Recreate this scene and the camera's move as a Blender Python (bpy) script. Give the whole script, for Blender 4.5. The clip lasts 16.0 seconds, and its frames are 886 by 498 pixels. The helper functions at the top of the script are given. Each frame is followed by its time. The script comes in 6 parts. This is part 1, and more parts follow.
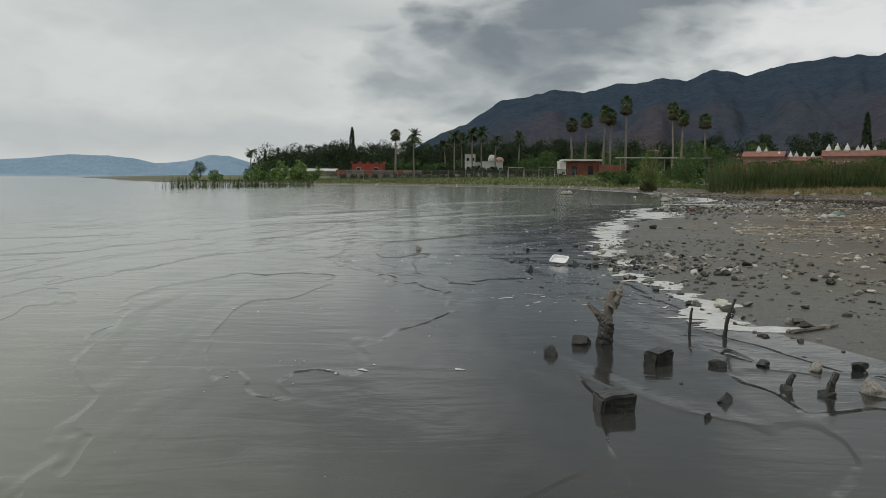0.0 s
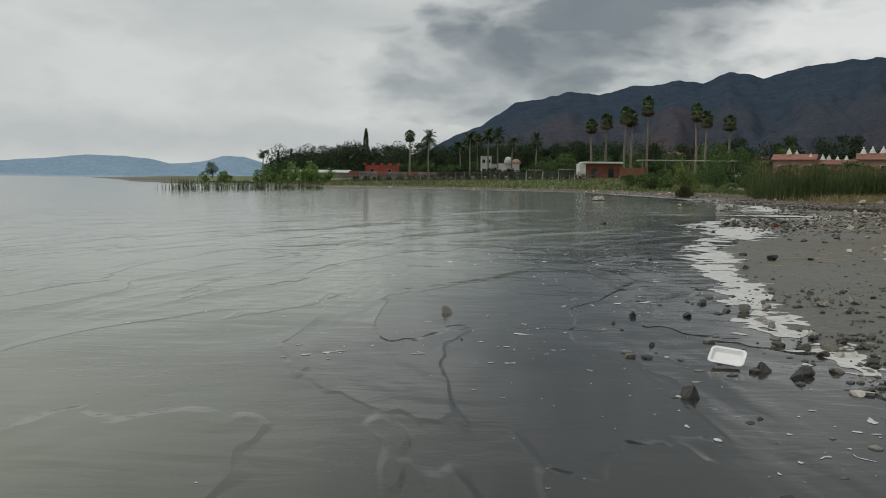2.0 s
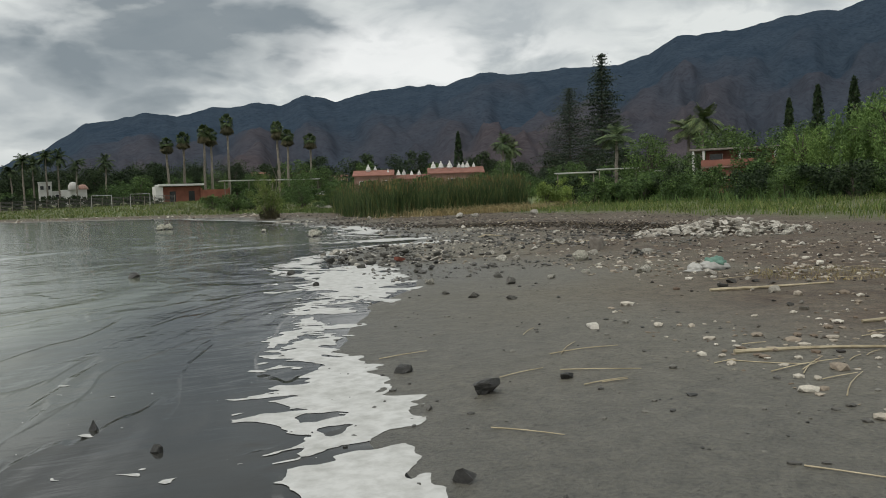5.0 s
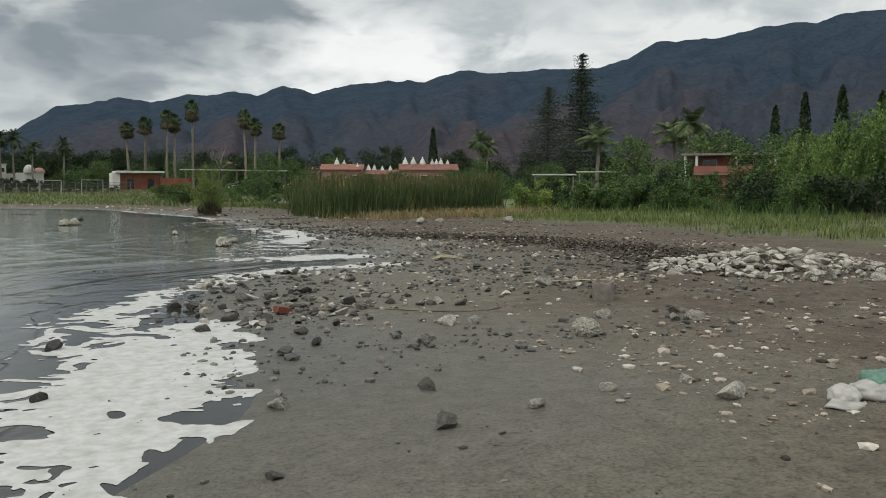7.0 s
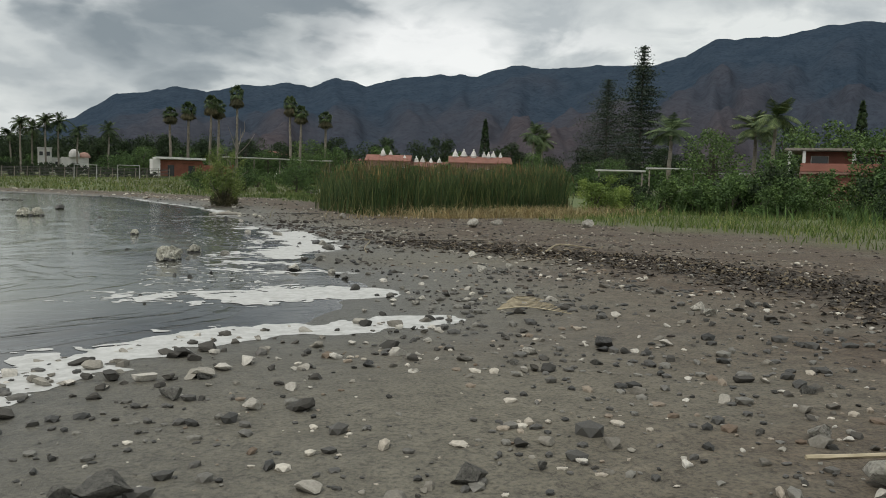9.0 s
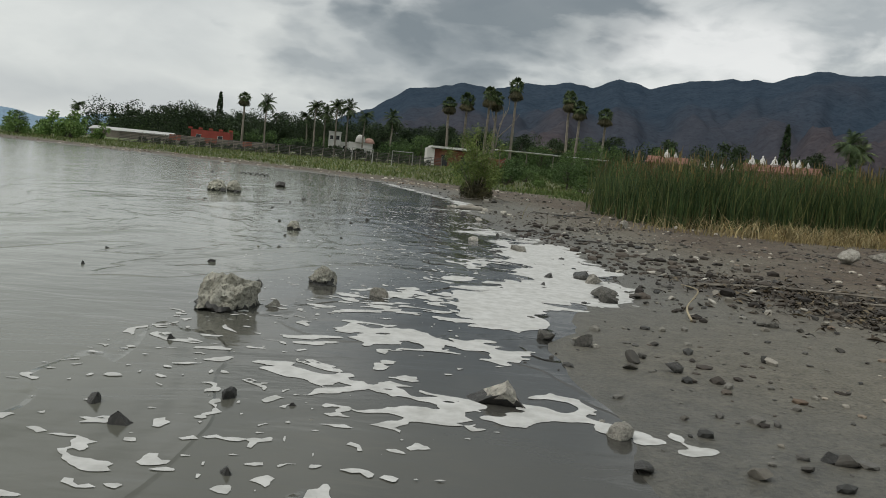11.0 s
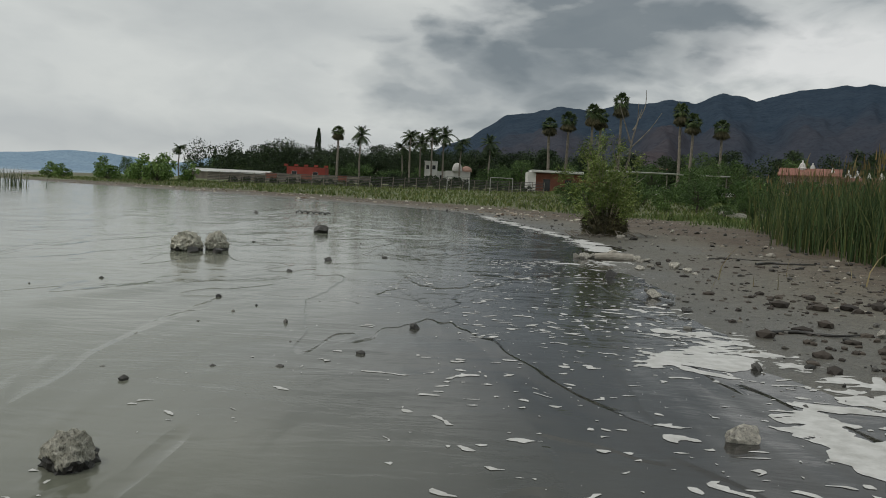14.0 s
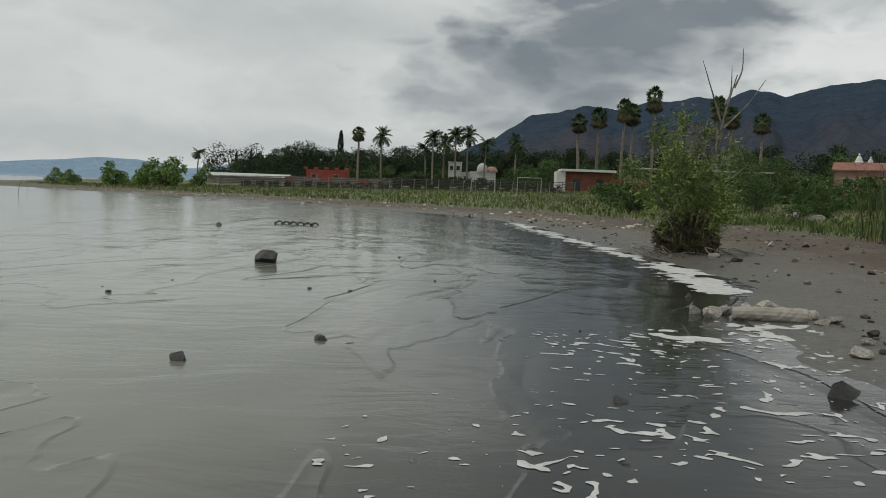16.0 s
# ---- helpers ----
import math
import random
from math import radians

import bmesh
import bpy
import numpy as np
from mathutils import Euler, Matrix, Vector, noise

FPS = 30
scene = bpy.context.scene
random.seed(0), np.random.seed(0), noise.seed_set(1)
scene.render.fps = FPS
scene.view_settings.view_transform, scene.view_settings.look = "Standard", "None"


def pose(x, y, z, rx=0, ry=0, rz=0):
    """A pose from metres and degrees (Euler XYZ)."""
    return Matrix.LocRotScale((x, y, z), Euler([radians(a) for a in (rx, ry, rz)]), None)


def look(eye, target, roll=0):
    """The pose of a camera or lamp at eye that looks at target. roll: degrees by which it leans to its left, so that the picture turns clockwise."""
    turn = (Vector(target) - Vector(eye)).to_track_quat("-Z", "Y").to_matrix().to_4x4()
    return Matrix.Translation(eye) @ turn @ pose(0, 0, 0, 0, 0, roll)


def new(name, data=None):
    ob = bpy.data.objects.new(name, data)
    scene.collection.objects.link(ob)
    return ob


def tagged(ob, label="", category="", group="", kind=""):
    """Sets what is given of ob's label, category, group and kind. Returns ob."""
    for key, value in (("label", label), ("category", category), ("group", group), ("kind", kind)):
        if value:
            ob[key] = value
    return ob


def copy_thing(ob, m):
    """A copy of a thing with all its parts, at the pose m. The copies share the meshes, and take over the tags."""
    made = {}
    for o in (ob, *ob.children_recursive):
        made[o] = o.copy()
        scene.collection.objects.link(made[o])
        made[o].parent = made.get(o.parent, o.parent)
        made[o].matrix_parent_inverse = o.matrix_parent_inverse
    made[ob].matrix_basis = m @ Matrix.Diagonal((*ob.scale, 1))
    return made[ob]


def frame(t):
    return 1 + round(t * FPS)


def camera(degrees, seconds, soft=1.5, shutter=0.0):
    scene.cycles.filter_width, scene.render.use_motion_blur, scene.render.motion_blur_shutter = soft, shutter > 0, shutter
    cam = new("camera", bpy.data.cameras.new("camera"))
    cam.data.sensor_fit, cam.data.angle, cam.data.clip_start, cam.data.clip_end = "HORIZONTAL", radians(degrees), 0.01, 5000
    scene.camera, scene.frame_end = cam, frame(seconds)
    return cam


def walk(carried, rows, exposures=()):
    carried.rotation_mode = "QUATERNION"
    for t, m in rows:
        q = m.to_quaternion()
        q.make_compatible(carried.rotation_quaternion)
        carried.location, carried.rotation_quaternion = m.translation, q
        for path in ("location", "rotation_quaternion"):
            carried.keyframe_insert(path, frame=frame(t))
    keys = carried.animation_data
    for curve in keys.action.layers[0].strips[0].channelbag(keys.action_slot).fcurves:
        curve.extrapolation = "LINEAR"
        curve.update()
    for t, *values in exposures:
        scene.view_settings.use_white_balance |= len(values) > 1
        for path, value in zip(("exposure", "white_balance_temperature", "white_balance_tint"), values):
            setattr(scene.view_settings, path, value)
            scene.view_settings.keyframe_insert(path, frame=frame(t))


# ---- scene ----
cam = camera(57.0, 16.0, soft=0.95)
PATH = [
    (0, look((-0.000, -0.000, 1.210), (0.009, 9.962, 0.339), 0.31)),
    (0.5, look((-0.109, 1.287, 1.244), (-0.470, 11.244, 0.386), 1.37)),
    (1, look((-0.252, 2.598, 1.263), (-0.838, 12.538, 0.340), 2.32)),
    (1.5, look((-0.350, 4.022, 1.295), (-0.879, 13.968, 0.400), 2.52)),
    (2, look((-0.313, 5.648, 1.324), (-0.472, 15.611, 0.473), 0.59)),
    (2.5, look((-0.181, 7.298, 1.292), (0.160, 17.262, 0.520), 0.44)),
    (3, look((-0.100, 8.791, 1.297), (0.891, 18.710, 0.497), -0.46)),
    (3.5, look((0.319, 10.549, 1.216), (2.960, 20.170, 0.539), -3.45)),
    (4, look((0.931, 12.170, 1.192), (4.904, 21.318, 0.464), -3.93)),
    (4.5, look((1.619, 13.591, 1.239), (6.023, 22.544, 0.566), -2.97)),
    (7, look((6.066, 20.350, 1.515), (10.917, 29.067, 0.826), 0.15)),
    (7.5, look((7.074, 22.112, 1.490), (11.784, 30.904, 0.771), 1.18)),
    (8, look((8.041, 23.882, 1.470), (12.562, 32.766, 0.674), 1.75)),
    (10.5, look((12.118, 34.903, 1.304), (15.630, 44.237, 0.559), -0.73)),
    (11, look((12.586, 37.002, 1.185), (13.836, 46.877, 0.230), 5.68)),
    (11.5, look((12.709, 38.573, 1.144), (12.677, 48.507, 0.002), 7.12)),
    (12, look((12.859, 40.159, 1.199), (12.754, 50.123, 0.353), 3.49)),
    (12.5, look((13.013, 41.794, 1.183), (13.461, 51.761, 0.506), -1.09)),
    (13, look((13.212, 43.468, 1.210), (13.360, 53.442, 0.500), -0.98)),
    (13.5, look((13.315, 45.217, 1.213), (13.165, 55.190, 0.487), 2.40)),
    (14, look((13.327, 47.018, 1.203), (13.306, 56.992, 0.489), 2.91)),
    (14.5, look((13.383, 48.946, 1.202), (13.241, 58.921, 0.506), 3.06)),
    (15, look((13.408, 50.750, 1.227), (13.180, 60.722, 0.526), 3.06)),
    (15.5, look((13.498, 52.484, 1.241), (13.163, 62.453, 0.533), 2.59)),
    (16, look((13.494, 54.385, 1.238), (13.152, 64.354, 0.529), 2.12)),
]
walk(cam, PATH, [(0, -0.13), (1.5, -0.13), (3, -0.16), (3.6, -0.02), (4.5, 0.10), (7, 0.22), (8, 0.20), (10.5, 0.14), (11, 0.02),
                 (11.6, -0.02), (12, -0.14), (13.5, -0.18), (16, -0.14)])

# ---- sky and light ----
def sky_world():
    w = bpy.data.worlds.new("overcast_sky")
    scene.world = w
    w.use_nodes = True
    nt = w.node_tree
    nt.nodes.clear()
    N, L = nt.nodes.new, nt.links.new
    out = N("ShaderNodeOutputWorld")
    tc = N("ShaderNodeTexCoord")
    sep = N("ShaderNodeSeparateXYZ")
    L(tc.outputs["Generated"], sep.inputs[0])

    def math_node(op, a, b=None, clamp=False):
        m = N("ShaderNodeMath")
        m.operation, m.use_clamp = op, clamp
        for i, v in enumerate((a, b)):
            if v is None:
                continue
            if isinstance(v, (int, float)):
                m.inputs[i].default_value = v
            else:
                L(v, m.inputs[i])
        return m.outputs[0]

    comb = N("ShaderNodeCombineXYZ")
    L(sep.outputs[0], comb.inputs[0]), L(sep.outputs[1], comb.inputs[1])
    L(math_node("MULTIPLY", sep.outputs[2], 2.3), comb.inputs[2])

    def cloud_noise(scale, detail, rough, dist, offset):
        mp = N("ShaderNodeMapping")
        mp.inputs["Location"].default_value = offset
        L(comb.outputs[0], mp.inputs[0])
        n = N("ShaderNodeTexNoise")
        n.inputs["Scale"].default_value, n.inputs["Detail"].default_value = scale, detail
        n.inputs["Roughness"].default_value, n.inputs["Distortion"].default_value = rough, dist
        L(mp.outputs[0], n.inputs["Vector"])
        return n.outputs[0]

    big = cloud_noise(3.2, 5.0, 0.5, 0.25, (3.1, 0.4, 0))
    small = cloud_noise(8.5, 8.0, 0.56, 0.35, (0.7, 5.2, 0))
    fine = cloud_noise(24.0, 6.0, 0.55, 0.2, (2.2, 1.9, 0))

    # rounded heads of cloud, one over the other
    def heads(scale, offset):
        mp = N("ShaderNodeMapping")
        mp.inputs["Location"].default_value = offset
        L(comb.outputs[0], mp.inputs[0])
        bent = N("ShaderNodeVectorMath"); bent.operation = "MULTIPLY_ADD"
        wn = N("ShaderNodeTexNoise")
        wn.inputs["Scale"].default_value, wn.inputs["Detail"].default_value = 6.0, 5.0
        L(comb.outputs[0], wn.inputs["Vector"])
        L(wn.outputs["Color"], bent.inputs[0]); bent.inputs[1].default_value = (0.22, 0.22, 0.22)
        L(mp.outputs[0], bent.inputs[2])
        vo = N("ShaderNodeTexVoronoi")
        vo.feature = "SMOOTH_F1"
        vo.inputs["Scale"].default_value, vo.inputs["Smoothness"].default_value = scale, 0.35
        vo.inputs["Detail"].default_value, vo.inputs["Roughness"].default_value = 2.0, 0.55
        L(bent.outputs[0], vo.inputs["Vector"])
        return vo.outputs["Distance"]

    head = heads(7.5, (0.3, 0.1, 0.4))
    swirl = heads(13.0, (1.7, 0.6, 0.2))

    # heavy cloud that hangs over the ridge
    def mass(centre, size, soft):
        sub = N("ShaderNodeVectorMath"); sub.operation = "SUBTRACT"
        L(tc.outputs["Generated"], sub.inputs[0]); sub.inputs[1].default_value = centre
        mul = N("ShaderNodeVectorMath"); mul.operation = "MULTIPLY"
        L(sub.outputs[0], mul.inputs[0]); mul.inputs[1].default_value = [1 / s for s in size]
        ln = N("ShaderNodeVectorMath"); ln.operation = "LENGTH"
        L(mul.outputs[0], ln.inputs[0])
        wob = math_node("MULTIPLY", math_node("SUBTRACT", small, 0.5), 1.5)
        d = math_node("ADD", ln.outputs["Value"], wob)
        d = math_node("ADD", d, math_node("MULTIPLY", math_node("SUBTRACT", head, 0.42), 1.1))
        d = math_node("ADD", d, math_node("MULTIPLY", math_node("SUBTRACT", fine, 0.5), 0.35))
        d = math_node("ADD", d, math_node("MULTIPLY", math_node("SUBTRACT", big, 0.5), 0.8))
        return math_node("MULTIPLY", math_node("SUBTRACT", 1.0 + soft, d), 1 / soft, True)

    dark = mass((0.165, 0.95, 0.195), (0.150, 0.8, 0.066), 0.95)
    high = mass((0.16, 0.92, 0.33), (0.32, 0.8, 0.095), 0.7)
    under = mass((0.075, 0.96, 0.135), (0.17, 0.8, 0.055), 0.9)
    east_bank = mass((0.52, 0.82, 0.25), (0.26, 0.8, 0.050), 0.9)
    west_bank = mass((-0.22, 0.95, 0.19), (0.22, 0.8, 0.030), 1.2)
    low_bank = mass((-0.30, 0.95, 0.045), (0.45, 0.8, 0.020), 1.2)
    lit = mass((0.40, 0.90, 0.165), (0.14, 0.8, 0.060), 0.8)
    gap = mass((0.045, 0.97, 0.205), (0.050, 0.8, 0.022), 0.9)

    def mix(fac, a, b):
        m = N("ShaderNodeMix"); m.data_type = "RGBA"
        L(fac, m.inputs["Factor"])
        for key, v in (("A", a), ("B", b)):
            s = [i for i in m.inputs if i.name == key and i.type == "RGBA"][0]
            if isinstance(v, tuple):
                s.default_value = (*v, 1)
            else:
                L(v, s)
        return [o for o in m.outputs if o.type == "RGBA"][0]

    def times(a, k):
        return math_node("MULTIPLY", a, k)

    veil = math_node("MULTIPLY", math_node("SUBTRACT", big, 0.36), 3.0, True)
    billow = math_node("MULTIPLY", math_node("SUBTRACT", small, 0.42), 4.0, True)
    lobe = math_node("MULTIPLY", math_node("SUBTRACT", 0.60, swirl), 2.4, True)
    c = mix(veil, (0.69, 0.712, 0.69), (0.585, 0.612, 0.607))
    c = mix(times(billow, 0.34), c, (0.45, 0.48, 0.485))
    east = math_node("MULTIPLY", math_node("ADD", sep.outputs[0], 0.04), 3.2, True)
    c = mix(times(math_node("MULTIPLY", east, billow), 0.75), c, (0.33, 0.365, 0.385))
    c = mix(times(west_bank, 0.45), c, (0.40, 0.43, 0.44))
    c = mix(times(low_bank, 0.50), c, (0.40, 0.43, 0.45))
    c = mix(times(lit, 0.85), c, (0.78, 0.79, 0.78))
    c = mix(times(under, 0.80), c, (0.30, 0.335, 0.355))
    c = mix(times(east_bank, 0.55), c, (0.34, 0.375, 0.39))
    c = mix(times(high, 0.70), c, (0.24, 0.28, 0.305))
    c = mix(times(dark, 0.92), c, (0.185, 0.218, 0.240))
    c = mix(times(math_node("MULTIPLY", east, lobe), 0.20), c, (0.62, 0.64, 0.64))
    c = mix(times(math_node("MULTIPLY", gap, billow), 0.8), c, (0.52, 0.545, 0.55))
    cloud = N("ShaderNodeBackground")
    L(c, cloud.inputs[0])
    cloud.inputs[1].default_value = 1.08
    sky = N("ShaderNodeTexSky")
    sky.sky_type, sky.sun_disc = "NISHITA", False
    sky.sun_elevation, sky.sun_rotation = radians(58), radians(250)
    clear = N("ShaderNodeBackground")
    L(sky.outputs[0], clear.inputs[0])
    clear.inputs[1].default_value = 0.06
    ms = N("ShaderNodeMixShader")
    ms.inputs[0].default_value = 0.95
    L(clear.outputs[0], ms.inputs[1]), L(cloud.outputs[0], ms.inputs[2]), L(ms.outputs[0], out.inputs[0])


sky_world()
sun_data = bpy.data.lights.new("sun", "SUN")
sun_data.energy, sun_data.angle, sun_data.color = 1.1, radians(14), (1.0, 0.95, 0.88)
sun = new("sun", sun_data)
sun.matrix_world = look((0, 0, 50), (0 + 0.9, 0.35, 50 - 1.55))


# ---- materials ----
MATS = {}


def shader(name, rough=0.8, metal=0.0):
    m = bpy.data.materials.new(name)
    m.use_nodes = True
    nt = m.node_tree
    b = nt.nodes["Principled BSDF"]
    b.inputs["Roughness"].default_value, b.inputs["Metallic"].default_value = rough, metal
    MATS[name] = m
    return m, nt, b


def node(nt, kind, **kw):
    n = nt.nodes.new(kind)
    for k, v in kw.items():
        n.inputs[k].default_value = v
    return n


def ramp(nt, src, stops):
    r = nt.nodes.new("ShaderNodeValToRGB")
    e = r.color_ramp.elements
    while len(e) < len(stops):
        e.new(0.5)
    for q, (p, c) in zip(e, stops):
        q.position, q.color = p, (*c, 1) if len(c) == 3 else c
    nt.links.new(src, r.inputs[0])
    return r.outputs[0]


def mixed(nt, fac, a, b, mode="MIX"):
    m = nt.nodes.new("ShaderNodeMix")
    m.data_type, m.blend_type = "RGBA", mode
    if isinstance(fac, (int, float)):
        m.inputs["Factor"].default_value = fac
    else:
        nt.links.new(fac, m.inputs["Factor"])
    for key, v in (("A", a), ("B", b)):
        s = [i for i in m.inputs if i.name == key and i.type == "RGBA"][0]
        if isinstance(v, tuple):
            s.default_value = (*v, 1)
        else:
            nt.links.new(v, s)
    return [o for o in m.outputs if o.type == "RGBA"][0]


def coords(nt, space="Object", scale=(1, 1, 1)):
    tc = nt.nodes.new("ShaderNodeTexCoord")
    mp = nt.nodes.new("ShaderNodeMapping")
    mp.inputs["Scale"].default_value = scale
    nt.links.new(tc.outputs[space], mp.inputs[0])
    return mp.outputs[0]


def noisy(nt, vec, scale, detail=4.0, rough=0.55, dist=0.0):
    n = node(nt, "ShaderNodeTexNoise", Scale=scale, Detail=detail, Roughness=rough, Distortion=dist)
    nt.links.new(vec, n.inputs["Vector"])
    return n.outputs[0]


def bump(nt, b, src, strength, dist=0.02, prev=None):
    n = node(nt, "ShaderNodeBump", Strength=strength, Distance=dist)
    nt.links.new(src, n.inputs["Height"])
    if prev is not None:
        nt.links.new(prev, n.inputs["Normal"])
    nt.links.new(n.outputs[0], b.inputs["Normal"])
    return n.outputs[0]


def plain(name, c1, c2, scale=6.0, rough=0.8, grain=40.0, strength=0.3, dist=0.01, metal=0.0, spread=0.25, pit_shade=0.0):
    """A surface of two tones in patches, with grain and a little difference from one object to the next."""
    m, nt, b = shader(name, rough, metal)
    v = coords(nt)
    patches = ramp(nt, noisy(nt, v, scale, 5), [(0.35, c1), (0.68, c2)])
    info = nt.nodes.new("ShaderNodeObjectInfo")
    tint = ramp(nt, info.outputs["Random"], [(0, (1 - spread,) * 3), (1, (1 + spread * 0.4,) * 3)])
    col = mixed(nt, 1.0, patches, tint, "MULTIPLY")
    if pit_shade:
        # hollows of the bump are also shaded in the colour, high parts lightened
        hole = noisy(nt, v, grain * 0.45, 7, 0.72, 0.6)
        col = mixed(nt, pit_shade, col, ramp(nt, hole, [(0.36, (0.22, 0.21, 0.19)), (0.47, (0.9, 0.9, 0.88)), (0.66, (1.18, 1.17, 1.14))]), "MULTIPLY")
        p = bump(nt, b, hole, 0.8, dist * 2)
        bump(nt, b, noisy(nt, v, grain, 6), strength, dist, p)
    else:
        bump(nt, b, noisy(nt, v, grain, 6), strength, dist)
    nt.links.new(col, b.inputs["Base Color"])
    return m


def leafy(name, c1, c2, c3, rough=0.7):
    """Foliage whose leaves differ one by one."""
    m, nt, b = shader(name, rough)
    g = nt.nodes.new("ShaderNodeNewGeometry")
    info = nt.nodes.new("ShaderNodeObjectInfo")
    one = ramp(nt, g.outputs["Random Per Island"], [(0, c1), (0.55, c2), (1, c3)])
    tint = ramp(nt, info.outputs["Random"], [(0, (0.75, 0.8, 0.75)), (1, (1.15, 1.1, 1.0))])
    col = mixed(nt, 1.0, one, tint, "MULTIPLY")
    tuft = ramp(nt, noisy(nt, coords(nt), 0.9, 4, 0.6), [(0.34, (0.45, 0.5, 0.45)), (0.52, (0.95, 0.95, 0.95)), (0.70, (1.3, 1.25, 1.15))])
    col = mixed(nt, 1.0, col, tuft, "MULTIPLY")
    nt.links.new(col, b.inputs["Base Color"])
    b.inputs["Specular IOR Level"].default_value = 0.25
    b.inputs["Transmission Weight"].default_value = 0.0
    return m


def attr(nt, name):
    a = nt.nodes.new("ShaderNodeAttribute")
    a.attribute_name = name
    return a.outputs["Fac"]


def ground_material():
    m, nt, b = shader("shore_ground")
    v = coords(nt)
    fine, mid, wide = noisy(nt, v, 38, 6, 0.65), noisy(nt, v, 5.5, 6, 0.6, 0.3), noisy(nt, v, 0.7, 5, 0.6)
    wetmud = ramp(nt, mid, [(0.3, (0.066, 0.064, 0.053)), (0.7, (0.110, 0.105, 0.087))])
    greymud = ramp(nt, mid, [(0.28, (0.118, 0.108, 0.083)), (0.72, (0.174, 0.160, 0.124))])
    brown = ramp(nt, mid, [(0.25, (0.046, 0.033, 0.023)), (0.5, (0.086, 0.063, 0.043)), (0.78, (0.142, 0.110, 0.077))])
    grass = ramp(nt, mid, [(0.25, (0.055, 0.085, 0.025)), (0.5, (0.100, 0.138, 0.040)), (0.75, (0.18, 0.185, 0.08))])
    col = mixed(nt, attr(nt, "wet"), greymud, wetmud)
    mb = nt.nodes.new("ShaderNodeMath"); mb.operation, mb.use_clamp = "MULTIPLY_ADD", True
    nt.links.new(wide, mb.inputs[0]); mb.inputs[1].default_value = 3.0; mb.inputs[2].default_value = -0.55
    mb2 = nt.nodes.new("ShaderNodeMath"); mb2.operation, mb2.use_clamp = "MULTIPLY", True
    nt.links.new(mb.outputs[0], mb2.inputs[0]); nt.links.new(attr(nt, "brown"), mb2.inputs[1])
    col = mixed(nt, mb2.outputs[0], col, brown)
    col = mixed(nt, attr(nt, "wrack"), col, ramp(nt, mid, [(0.3, (0.022, 0.017, 0.012)), (0.75, (0.075, 0.056, 0.040))]))
    sp = ramp(nt, fine, [(0.34, (0.45, 0.45, 0.45)), (0.48, (1, 1, 1)), (0.70, (1.5, 1.48, 1.4))])
    col = mixed(nt, 0.85, col, sp, "MULTIPLY")
    crumb = noisy(nt, v, 14, 5, 0.7, 0.5)
    cr = ramp(nt, crumb, [(0.36, (0.42, 0.41, 0.40)), (0.46, (1, 1, 1)), (0.62, (1, 1, 1)), (0.74, (1.35, 1.3, 1.22))])
    dryness = nt.nodes.new("ShaderNodeMapRange")
    dryness.inputs["To Min"].default_value, dryness.inputs["To Max"].default_value = 0.8, 0.3
    nt.links.new(attr(nt, "wet"), dryness.inputs[0])
    col = mixed(nt, dryness.outputs[0], col, cr, "MULTIPLY")
    col = mixed(nt, attr(nt, "grass"), col, grass)
    nt.links.new(col, b.inputs["Base Color"])
    r = nt.nodes.new("ShaderNodeMapRange")
    r.inputs["To Min"].default_value, r.inputs["To Max"].default_value = 0.85, 0.42
    nt.links.new(attr(nt, "wet"), r.inputs[0]); nt.links.new(r.outputs[0], b.inputs["Roughness"])
    p = bump(nt, b, mid, 0.5, 0.06)
    p = bump(nt, b, crumb, 0.5, 0.03, p)
    bump(nt, b, fine, 0.5, 0.018, p)
    return m


